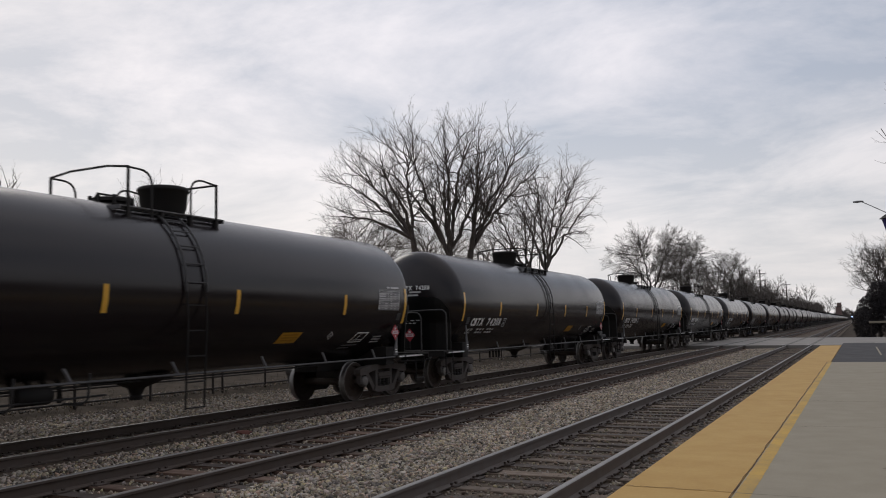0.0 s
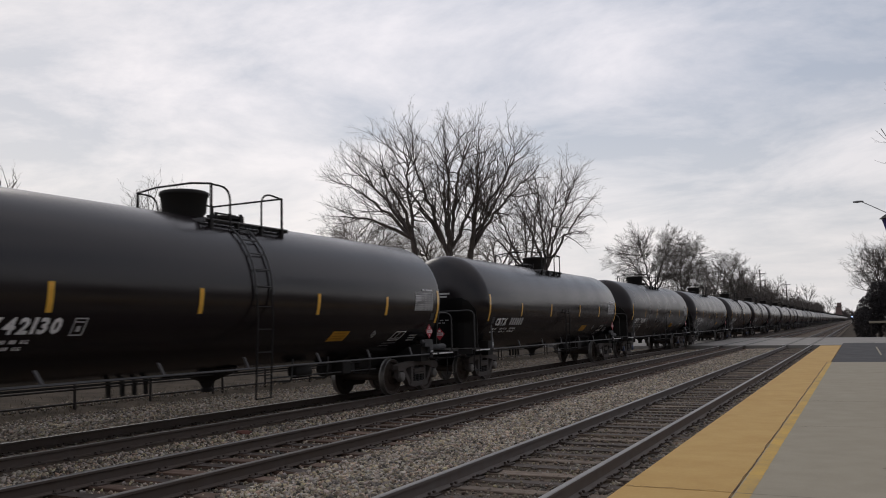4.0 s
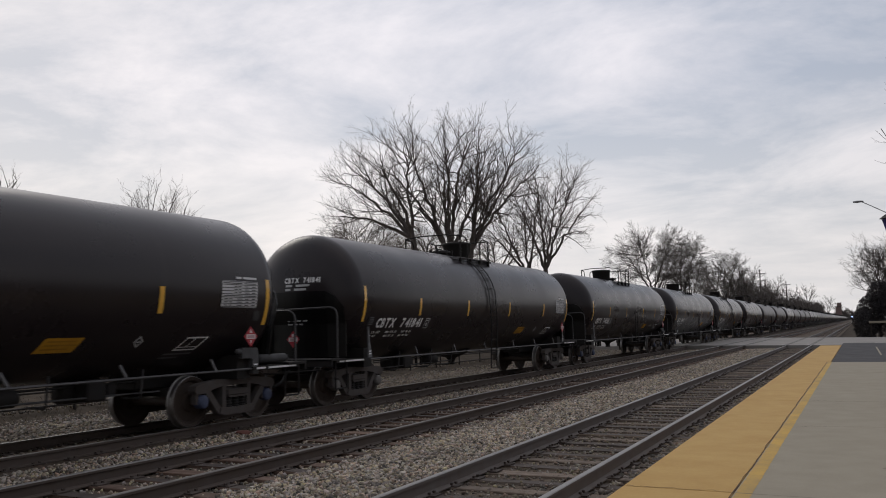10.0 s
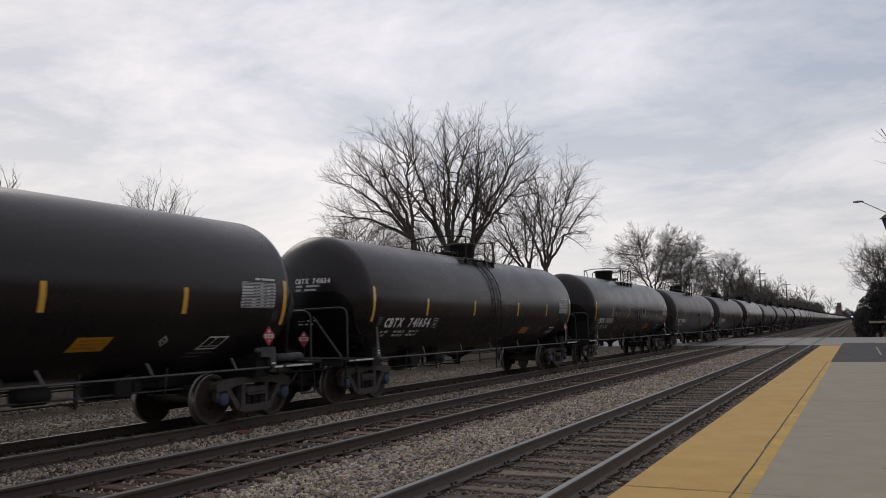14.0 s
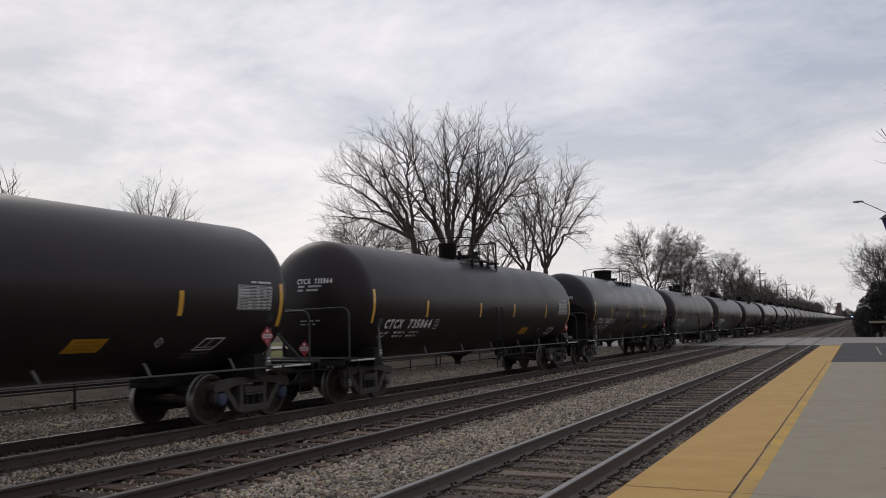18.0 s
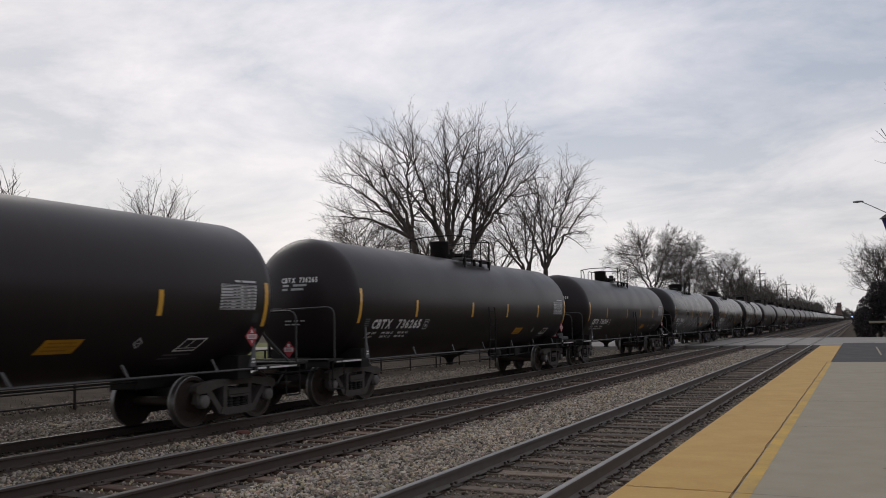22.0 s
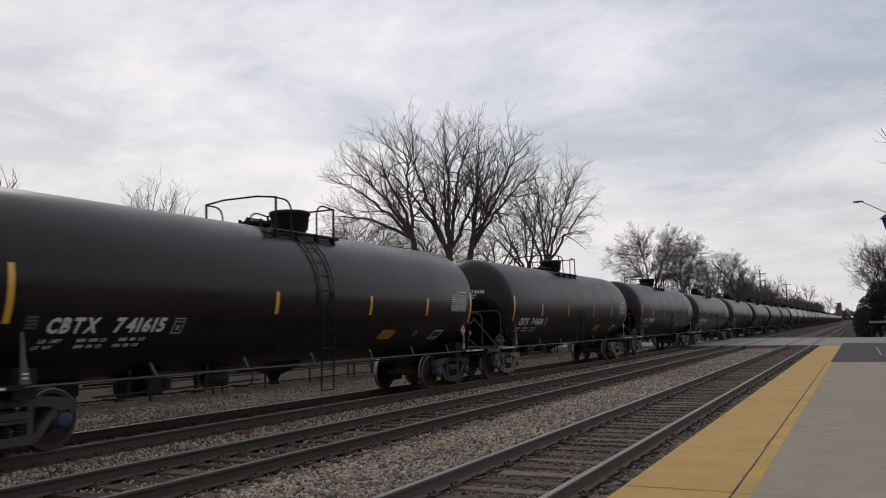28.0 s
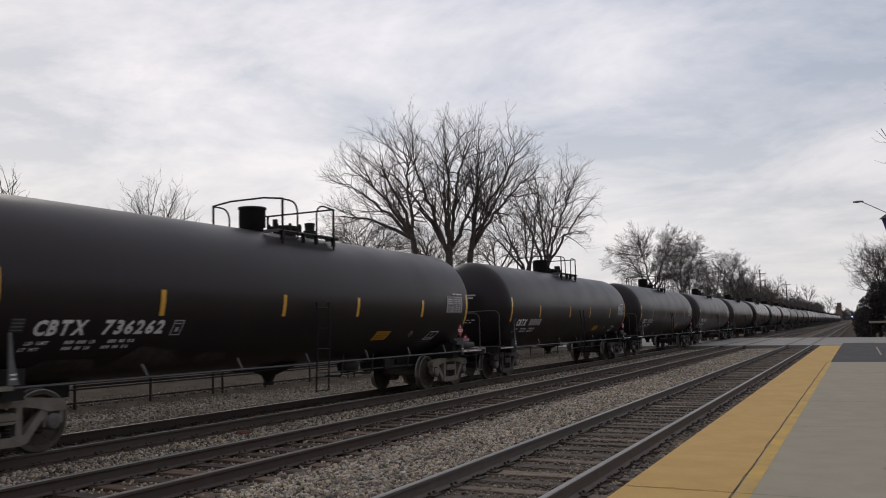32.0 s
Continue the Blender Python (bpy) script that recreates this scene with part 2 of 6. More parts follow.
M_BED = mat("ballast_bed", (0.100, 0.078, 0.060), 0.95, var=0.45, scale=14, fine=38, bump=0.03, spec=0.15)
M_EARTH = mat("winter_earth", (0.055, 0.042, 0.031), 0.95, var=0.6, scale=1.6, fine=14, bump=0.05, tint=(0.024, 0.020, 0.014), spec=0.1)
M_CONC = mat("platform_concrete", (0.312, 0.279, 0.214), 0.88, var=0.08, scale=3.0, fine=40, bump=0.002, spec=0.25)
M_YPLAT = mat("yellow_platform_paint", (0.500, 0.325, 0.108), 0.78, var=0.06, scale=2.6, fine=24, bump=0.002, spec=0.3, tint=(0.450, 0.272, 0.086))
M_YLINE = mat("worn_yellow_line", (0.52, 0.315, 0.055), 0.75, var=0.2, scale=2.5, fine=30, tint=(0.36, 0.255, 0.105), spec=0.3)
M_ASPH = mat("asphalt", (0.080, 0.078, 0.080), 0.92, var=0.25, scale=1.5, fine=60, bump=0.004, spec=0.15)
M_ROAD = mat("pale_worn_road", (0.26, 0.245, 0.225), 0.9, var=0.15, scale=0.6, fine=30, bump=0.003)
M_STREET = mat("pale_street_concrete", (0.34, 0.315, 0.275), 0.9, var=0.16, scale=0.8, fine=25, bump=0.003)
M_BARK = mat("dark_bark", (0.092, 0.076, 0.068), 0.95, var=0.35, scale=3, fine=25, bump=0.01)
M_BARK_FAR = mat("grey_bark", (0.080, 0.069, 0.062), 0.95, var=0.3, scale=3, fine=25)
M_BARK_PALE = mat("pale_grey_bark", (0.105, 0.086, 0.074), 0.95, var=0.3, scale=3, fine=25)
M_SIDING = mat("taupe_siding", (0.50, 0.435, 0.385), 0.85, var=0.08, scale=1.5, fine=30)
M_SHINGLE = mat("mottled_grey_shingle", (0.40, 0.37, 0.345), 0.9, var=0.35, scale=4.5, fine=22, bump=0.01)
M_TRIM = mat("white_trim", (0.78, 0.78, 0.79), 0.6, var=0.06)
M_DOOR = mat("pale_door_paint", (0.55, 0.54, 0.53), 0.6, var=0.1)
M_GLASS = mat("window_glass", (0.02, 0.025, 0.04), 0.06, var=0.1, spec=0.8)
M_BLIND = mat("grey_blind", (0.30, 0.30, 0.31), 0.8, var=0.1)
M_ROOF = mat("dark_roofing", (0.07, 0.065, 0.06), 0.9, var=0.2)
M_GRASS = mat("dull_grass", (0.13, 0.135, 0.05), 0.95, var=0.3, scale=1.5, fine=25, bump=0.02, spec=0.1)
M_BUSH = mat("dark_bush_leaf", (0.038, 0.033, 0.035), 0.9, var=0.4, isle=0.45)
M_BRICK = mat("far_red_brick", (0.19, 0.135, 0.125), 0.9, var=0.15)
M_RUBBER = mat("black_rubber", (0.02, 0.02, 0.02), 0.8)
M_PURPLE = mat("violet_lantern_glass", (0.045, 0.038, 0.15), 0.3, var=0.15)
M_ALU = mat("grey_lamp_metal", (0.20, 0.20, 0.21), 0.5, metal=0.3, var=0.15)
M_LAMP = glow("signal_lamp_glow", (0.42, 0.5, 1.0), 7.0)
M_BRUSH = mat("dry_grey_brush", (0.100, 0.084, 0.076), 0.95, var=0.3, isle=0.4)
M_DEAD = mat("dead_grass", (0.085, 0.068, 0.042), 0.95, var=0.3, isle=0.5)
M_RAG = mat("faded_red_rag", (0.15, 0.062, 0.048), 0.9, var=0.3, scale=12)
M_DARK_BRICK = mat("dark_brick", (0.075, 0.05, 0.042), 0.9, var=0.2, scale=2, fine=30)


# ---- mesh helpers ----
def finish(name, bm, material, smooth=False):
    me = bpy.data.meshes.new(name)
    bmesh.ops.recalc_face_normals(bm, faces=bm.faces)
    bm.to_mesh(me)
    bm.free()
    for m in (material if isinstance(material, (list, tuple)) else [material]):
        me.materials.append(m)
    if smooth:
        me.shade_smooth()
    return me


def part(name, bm, material, parent, label="", smooth=False):
    """One mesh object under a thing or a part."""
    ob = new(name, bm if isinstance(bm, bpy.types.Mesh) else finish(name, bm, material, smooth))
    ob.parent = parent
    if label:
        ob["label"] = label
    return ob


def thing(name, label, category, m=None, group="", kind=""):
    ob = new(name)
    ob.empty_display_size = 0.2
    if m is not None:
        ob.matrix_basis = m
    return tagged(ob, label, category, group, kind)


def box(bm, x0, x1, y0, y1, z0, z1, bev=0.0):
    vs = [bm.verts.new((x, y, z)) for x in (x0, x1) for y in (y0, y1) for z in (z0, z1)]
    fs = [bm.faces.new([vs[i] for i in q]) for q in ((0, 1, 3, 2), (4, 6, 7, 5), (0, 4, 5, 1), (2, 3, 7, 6), (0, 2, 6, 4), (1, 5, 7, 3))]
    if bev:
        bmesh.ops.bevel(bm, geom=list({e for f in fs for e in f.edges}), offset=bev, segments=1, affect="EDGES")
    return vs


def tube(bm, pts, r, seg=8, r2=None):
    """A round bar along points; r2: the end's radius."""
    pts = [Vector(q) for q in pts]
    rings = []
    for i, q in enumerate(pts):
        d = (pts[min(i + 1, len(pts) - 1)] - pts[max(i - 1, 0)]).normalized()
        a = d.orthogonal().normalized() if abs(d.z) > 0.9 or not rings else d.cross(Vector((0, 0, 1))).normalized()
        if rings:
            a = (last - d * last.dot(d)).normalized()
        last = a
        b = d.cross(a)
        rr = r if r2 is None else r + (r2 - r) * i / (len(pts) - 1)
        rings.append([bm.verts.new(q + rr * (math.cos(k * math.tau / seg) * a + math.sin(k * math.tau / seg) * b)) for k in range(seg)])
    for u, v in zip(rings, rings[1:]):
        for k in range(seg):
            bm.faces.new((u[k], u[(k + 1) % seg], v[(k + 1) % seg], v[k]))
    bm.faces.new(rings[0][::-1])
    bm.faces.new(rings[-1])


def arc(a, b, c, n=5):
    """Points that round the corner b between a and c."""
    a, b, c = Vector(a), Vector(b), Vector(c)
    return [a.lerp(b, t).lerp(b.lerp(c, t), t) for t in [k / n for k in range(n + 1)]]


def lathe(bm, prof, axis="y", seg=32, at=(0, 0, 0), mats=None):
    """Turn (radius, place along the axis) round an axis."""
    rings = []
    for r, h in prof:
        ring = []
        for k in range(seg):
            c, s = r * math.cos(k * math.tau / seg), r * math.sin(k * math.tau / seg)
            v = {"y": (c, h, s), "x": (h, c, s), "z": (c, s, h)}[axis]
            ring.append(bm.verts.new((v[0] + at[0], v[1] + at[1], v[2] + at[2])))
        rings.append(ring)
    for i, (u, v) in enumerate(zip(rings, rings[1:])):
        for k in range(seg):
            f = bm.faces.new((u[k], u[(k + 1) % seg], v[(k + 1) % seg], v[k]))
            if mats:
                f.material_index = mats[i]
    bm.faces.new(rings[0])
    bm.faces.new(rings[-1])


def prism(bm, outline, x0, x1):
    """A plate of outline (y, z) between x0 and x1."""
    a = [bm.verts.new((x0, y, z)) for y, z in outline]
    b = [bm.verts.new((x1, y, z)) for y, z in outline]
    bm.faces.new(a)
    bm.faces.new(b[::-1])
    for i in range(len(a)):
        j = (i + 1) % len(a)
        bm.faces.new((a[i], b[i], b[j], a[j]))


def mesh_of(name, verts, faces, material):
    me = bpy.data.meshes.new(name)
    me.from_pydata(verts, [], faces)
    for m in (material if isinstance(material, (list, tuple)) else [material]):
        me.materials.append(m)
    me.update()
    return me

# ---- ground, tracks, platform ----
def sheet(name, outline, z, material, label, category, thick=0.0):
    bm = bmesh.new()
    top = [bm.verts.new((x, y, z)) for x, y in outline]
    bm.faces.new(top)
    if thick:
        low = [bm.verts.new((x, y, z - thick)) for x, y in outline]
        for i in range(len(top)):
            j = (i + 1) % len(top)
            bm.faces.new((top[i], low[i], low[j], top[j]))
    ob = new(name, finish(name, bm, material))
    return tagged(ob, label, category, kind="structure")


sheet("ground", [(-2500, -600), (2500, -600), (2500, 3500), (-2500, 3500)], -0.42, M_EARTH, "brown winter earth with thin dead grass", "ground")


def bed():
    """The ballast bed under the three tracks, rounded between them."""
    xs = [-17.2, -16.0, -15.2, -14.2, -13.4, -12.9, -12.2, -11.0, -10.3, -9.9, -9.4, -8.6, -7.6, -6.7, -6.3, -5.6, -5.1, -4.7, -4.2, -3.5, -2.5, -2.15, -1.95]
    hs = [-0.45, -0.34, -0.25, -0.22, -0.22, -0.24, -0.24, -0.24, -0.23, -0.22, -0.20, -0.212, -0.214, -0.216, -0.212, -0.18, -0.18, -0.20, -0.20, -0.20, -0.20, -0.22, -0.30]
    ys = list(range(-30, 130, 2)) + list(range(130, 1500, 60))
    rng = random.Random(3)
    verts = [(x, y, h + rng.uniform(-0.009, 0.009)) for y in ys for x, h in zip(xs, hs)]
    w = len(xs)
    faces = [(i * w + k, i * w + k + 1, (i + 1) * w + k + 1, (i + 1) * w + k) for i in range(len(ys) - 1) for k in range(w - 1)]
    me = mesh_of("ballast_bed", verts, faces, M_BED)
    me.shade_smooth()
    return tagged(new("ballast_bed", me), "grey-brown crushed stone bed under three tracks", "ballast", kind="structure")


bed()


def rail_profile(bm, x, z, y0, y1):
    """A flat-bottomed rail: foot, web and head; the head's top is of its own material."""
    prof = [(-0.070, -0.172), (0.070, -0.172), (0.070, -0.160), (0.012, -0.140), (0.010, -0.045), (0.036, -0.036), (0.036, -0.008), (0.028, 0.0),
            (-0.028, 0.0), (-0.036, -0.008), (-0.036, -0.036), (-0.010, -0.045), (-0.012, -0.140), (-0.070, -0.160)]
    a = [bm.verts.new((x + u, y0, z + v)) for u, v in prof]
    b = [bm.verts.new((x + u, y1, z + v)) for u, v in prof]
    for i in range(len(prof)):
        j = (i + 1) % len(prof)
        f = bm.faces.new((a[i], a[j], b[j], b[i]))
        f.material_index = 1 if i in (6, 7, 8) else 0


def tie_mesh(material, seed):
    rng = random.Random(seed)
    bm = bmesh.new()
    box(bm, -1.3, 1.3, -0.112, 0.112, -0.17, 0, 0.012)
    for v in bm.verts:
        v.co += Vector((rng.uniform(-0.03, 0.03), rng.uniform(-0.012, 0.012), rng.uniform(-0.008, 0.006)))
    for s in (-1, 1):
        box(bm, s * GAUGE - 0.17, s * GAUGE + 0.17, -0.09, 0.09, 0.001, 0.016)
        for k in (-1, 1):
            for q in (-1, 1):
                box(bm, s * GAUGE + q * 0.085 - 0.014, s * GAUGE + q * 0.085 + 0.014, k * 0.055 - 0.014, k * 0.055 + 0.014, 0.016, 0.042)
    me = finish("tie", bm, [material, M_PLATE])
    for f in me.polygons:
        if f.center.z > 0.0:
            f.material_index = 1
    return me


def track(name, x, z, material, label, y_first, web):
    t = thing(name, label, "railway track", pose(x, 0, z), kind="structure")
    for s in (-1, 1):
        bm = bmesh.new()
        rail_profile(bm, s * GAUGE, 0, -60, 1400)
        part("rail", bm, [web, M_RAILTOP if web is M_RAIL or s < 0 else M_RAILTOP_DULL], t, "rusty rail with a worn bright head")
    meshes = [tie_mesh(material, 10 + k) for k in range(4)]
    rng = random.Random(hash(len(label)) % 97)
    y, k = y_first, 0
    while y < ROAD_Y0 - 0.3:
        o = part("tie", meshes[k % 4], None, t)
        o.matrix_basis = pose(rng.uniform(-0.05, 0.05), y, -0.172 + rng.uniform(-0.012, 0.004), 0, rng.uniform(-0.3, 0.3), rng.uniform(-1.2, 1.2) + 180 * (k % 2))
        y += 0.53 + rng.uniform(-0.03, 0.03)
        k += 1
    verts, faces = [], []
    for y0, y1 in ((-30, y_first - 0.4), (ROAD_Y1 + 0.5, 420)):
        y = y0
        while y < y1:
            i = len(verts)
            verts += [(a, y + b, c) for a in (-1.3, 1.3) for b in (-0.11, 0.11) for c in (-0.3, -0.176)]
            faces += [tuple(i + q for q in f) for f in ((0, 1, 3, 2), (4, 6, 7, 5), (0, 4, 5, 1), (2, 3, 7, 6), (1, 5, 7, 3))]
            y += 0.53
    far = part("far_ties", mesh_of("far_ties", verts, faces, material), None, t)
    far["kind"] = "stuff"
    return t


track("track_near", X_NEAR, 0, M_TIE_NEAR, "railway track with dark wooden ties beside the platform", 4.2, M_RAIL)
track("track_middle", X_MID, 0, M_TIE, "railway track with brown ties in coarse stone", 5.0, M_RAIL_DARK)
track("track_far", X_FAR, Z_FAR, M_TIE, "railway track with brown ties, under the rolling train", 5.0, M_RAIL_DARK)


def stones(name, regions, seed, label, material):
    """Loose crushed stone: x0, x1, y0, y1, stones per square metre, size, height by x."""
    rng = np.random.default_rng(seed)
    cube = np.array([(a, b, c) for a in (-1, 1) for b in (-1, 1) for c in (-1, 1)], float)
    quads = np.array([(0, 1, 3, 2), (4, 6, 7, 5), (0, 4, 5, 1), (2, 3, 7, 6), (0, 2, 6, 4), (1, 5, 7, 3)])
    allv, count = [], 0
    for x0, x1, y0, y1, dens, size, z in regions:
        n = int((x1 - x0) * (y1 - y0) * dens)
        c = np.stack([rng.uniform(x0, x1, n), rng.uniform(y0, y1, n), z + rng.uniform(-0.015, 0.02, n)], 1)
        s = size * rng.uniform(0.55, 1.25, (n, 1, 1)) * rng.uniform(0.6, 1.1, (n, 1, 3))
        v = (cube[None] + rng.uniform(-0.45, 0.45, (n, 8, 3))) * s * 0.5
        q = rng.normal(size=(n, 4))
        q /= np.linalg.norm(q, axis=1, keepdims=True)
        w, i, j, k = q.T
        R = np.stack([1 - 2 * (j * j + k * k), 2 * (i * j - k * w), 2 * (i * k + j * w), 2 * (i * j + k * w), 1 - 2 * (i * i + k * k), 2 * (j * k - i * w),
                      2 * (i * k - j * w), 2 * (j * k + i * w), 1 - 2 * (i * i + j * j)], 1).reshape(n, 3, 3)
        allv.append(np.einsum("nij,nvj->nvi", R, v) + c[:, None])
        count += n
    verts = np.concatenate(allv).reshape(-1, 3)
    faces = (quads[None] + (np.arange(count) * 8)[:, None, None]).reshape(-1)
    me = bpy.data.meshes.new(name)
    me.vertices.add(len(verts))
    me.vertices.foreach_set("co", verts.ravel())
    me.loops.add(len(faces))
    me.loops.foreach_set("vertex_index", faces.astype(np.int32))
    me.polygons.add(count * 6)
    me.polygons.foreach_set("loop_start", np.arange(0, count * 24, 4, dtype=np.int32))
    me.update(calc_edges=True)
    me.validate()
    me.materials.append(material)
    return tagged(new(name, me), label, "gravel", kind="stuff")


REG = []
for y0, y1, k in ((4, 14, 1.0), (14, 26, 0.7), (26, 56, 0.3)):
    REG += [(-6.35, -4.75, y0, y1, 1400 * k, 0.041, -0.178), (-6.9, -6.3, y0, y1, 120 * k, 0.045, -0.222), (-4.8, -4.35, y0, y1, 300 * k, 0.05, -0.195),
            (-10.35, -8.95, y0, y1, 480 * k, 0.042, -0.215), (-15.6, -12.9, y0 + 4, y1 + 6, 260 * k, 0.052, -0.235), (-17.4, -15.6, y0 + 5, y1 + 6, 170 * k, 0.042, -0.25), (-20.0, -17.4, y0 + 7, y1 + 8, 70 * k, 0.04, -0.10),
            (-8.3, -7.0, y0, y1, 170 * k, 0.032, -0.212), (-7.0, -6.3, y0, y1, 230 * k, 0.036, -0.213), (-4.2, -2.8, y0, y1, 190 * k, 0.032, -0.200), (-2.65, -1.97, y0, y1, 330 * k, 0.05, -0.205),
            (-12.3, -10.8, y0, y1, 90 * k, 0.04, -0.25)]
stones("ballast_stones", [r for r in REG if -10.4 < r[0] < -4.3], 5, "loose grey and brown crushed stone between the tracks", M_STONE)
stones("verge_stones", [r for r in REG if r[0] < -12.5], 25, "dusty crushed stone along the bank beyond the train", M_STONE_VERGE)
stones("oily_ballast_stones", [r for r in REG if not (-10.4 < r[0] < -4.3 or r[0] < -12.5)], 15, "darker oily crushed stone in the near and far tracks", M_STONE_DARK)


def wobble_strip(y0, y1, left, right, z, step, rng, jit):
    """A flat strip along y with uneven edges, left and right as functions of y."""
    n = max(2, int((y1 - y0) / step))
    vs = []
    for k in range(n + 1):
        y = y0 + (y1 - y0) * k / n
        vs += [(left(y) + rng.uniform(-jit, jit), y, z), (right(y) + rng.uniform(-jit, jit), y, z)]
    return vs, [(2 * k, 2 * k + 1, 2 * k + 3, 2 * k + 2) for k in range(n)]


def platform():
    p = thing("platform", "low concrete platform with a wide yellow painted edge", "platform", kind="structure")
    rng = random.Random(4)

    def slab(name, x0, x1, y0, y1, material, drop=0.0, label=""):
        bm = bmesh.new()
        box(bm, x0 + 0.003, x1 - 0.003, y0 + 0.004, y1 - 0.004, -0.42, Z_PLAT - drop, 0.006)
        return part(name, bm, material, p, label)
    ys = [-9.7, -1.25, 7.2, 15.65, 24.1, 29.9]
    for a, b in zip(ys, ys[1:]):
        slab("edge_slab", X_EDGE, X_LINE + 0.001, a, b, M_YPLAT, 0, "yellow painted edge slab")
        for x0, x1 in ((X_LINE, 1.6), (1.6, 4.2), (4.2, 7.0)):
            slab("concrete_slab", x0, x1, a, b, M_CONC, 0 if x0 < 1 else rng.uniform(0, 0.003))
        vs, fs = wobble_strip(a + 0.01, b - 0.01, lambda y: X_LINE + 0.018, lambda y: X_CONC - 0.012 + 0.002 * math.sin(y * 1.7), Z_PLAT + 0.0012, 0.06, rng, 0.005)
        part("painted_line", mesh_of("painted_line", vs, fs, M_YLINE), None, p, "worn brighter yellow line")
    # dirt in the long joint and cracks across the concrete
    vs, fs = wobble_strip(-2, 29.8, lambda y: X_LINE - 0.004 + 0.007 * math.sin(y * 2.3) + 0.005 * math.sin(y * 6.1), lambda y: X_LINE + 0.005 + 0.007 * math.sin(y * 2.3) + 0.005 * math.sin(y * 6.1), Z_PLAT + 0.0025, 0.07, rng, 0.004)
    part("joint_dirt", mesh_of("joint_dirt", vs, fs, M_CRACK), None, p, "dirt in the joint between edge and concrete")
    for x, y, dx, dy in ((-0.84, 5.6, 0.75, -0.45), (-0.80, 11.9, 1.6, 0.25), (-1.9, 7.21, 0.88, 0.02), (-0.82, 15.7, 2.3, 0.0), (-0.8, 20.3, 1.5, -0.3), (0.1, 8.8, 1.3, 0.5)):
        n, vs, q = 22, [], Vector((x, y, 0))
        for k in range(n + 1):
            w = 0.006 * (1 - 0.5 * k / n)
            o = Vector((x + dx * k / n + rng.uniform(-0.012, 0.012), y + dy * k / n + rng.uniform(-0.03, 0.03), 0))
            vs += [(o.x, o.y - w, Z_PLAT + 0.003), (o.x, o.y + w, Z_PLAT + 0.003)]
        part("crack", mesh_of("crack", vs, [(2 * k, 2 * k + 1, 2 * k + 3, 2 * k + 2) for k in range(n)], M_CRACK), None, p)
    ys = [29.9, 34.6, 39.4, 44.2, 49.0]
    for a, b in zip(ys, ys[1:]):
        slab("edge_slab", X_EDGE, X_LINE - 0.012 + 0.12, a, b, M_YPLAT, 0, "yellow painted edge slab")
    slab("asphalt_walk", X_LINE + 0.11, 0.75, 29.9, 54.0, M_ASPH, 0.012, "dark asphalt walk")
    slab("asphalt_walk", 0.75, 1.7, 29.9, 54.0, M_ASPH, 0.03, "dark asphalt walk")
    bm = bmesh.new()
    box(bm, 0.66, 0.73, 36.0, 46.0, Z_PLAT - 0.02, Z_PLAT - 0.008)
    part("edge_line", bm, M_CONC, p, "pale painted edge line")
    return p


platform()
# level crossing and street
sheet("road", [(-60, 66), (-11.5, 59.4), (-3.0, 56.9), (1.2, 56.2), (40, 52), (40, 68), (1.6, 77.8), (-11.0, 85.8), (-60, 108)], 0.012, M_ROAD, "pale worn road over the level crossing", "road", 0.4)
for x, z in ((X_NEAR, 0), (X_MID, 0), (X_FAR, Z_FAR)):
    cross = thing("crossing_flangeway", "black rubber flangeways beside the crossing rails", "flangeway", pose(x, 0, 0), kind="structure")
    for s in (-1, 1):
        for d in (-0.085, 0.045):
            bm = bmesh.new()
            box(bm, s * GAUGE + d, s * GAUGE + d + 0.04, ROAD_Y0 - 0.5, 82, 0.0, 0.018)
            part("rubber_strip", bm, M_RUBBER, cross)


def slope(name, rows, y0, y1, material, label, category):
    """A bank that follows rows of (x, z)."""
    rng = random.Random(len(name))
    ys = [y0 + (y1 - y0) * k / 24 for k in range(25)]
    verts = [(x, y, z + rng.uniform(-0.02, 0.02)) for y in ys for x, z in rows]
    w = len(rows)
    me = mesh_of(name, verts, [(i * w + k, i * w + k + 1, (i + 1) * w + k + 1, (i + 1) * w + k) for i in range(24) for k in range(w - 1)], material)
    me.shade_smooth()
    return tagged(new(name, me), label, category, kind="structure")


slope("verge", [(-22.6, 0.24), (-21.2, 0.14), (-20.0, 0.02), (-18.0, -0.12), (-17.0, -0.22), (-15.8, -0.29), (-14.6, -0.36)], -30, 57, M_EARTH, "brown earth bank with thin dead grass beyond the tracks", "verge")
slope("grass_bank", [(-26.1, 0.74), (-25.2, 0.66), (-24.0, 0.44), (-22.5, 0.25)], -30, 57, M_GRASS, "dull green grass bank below the side street", "grass bank")
sheet("street", [(-33.0, -40), (-26.05, -40), (-26.05, 57), (-33.0, 57)], 0.75, M_STREET, "pale worn side street before the house", "street", 0.9)
sheet("lawn", [(-90, -40), (-33.05, -40), (-33.05, 60), (-90, 64)], 0.72, M_GRASS, "dull green lawn round the house", "lawn", 1.0)


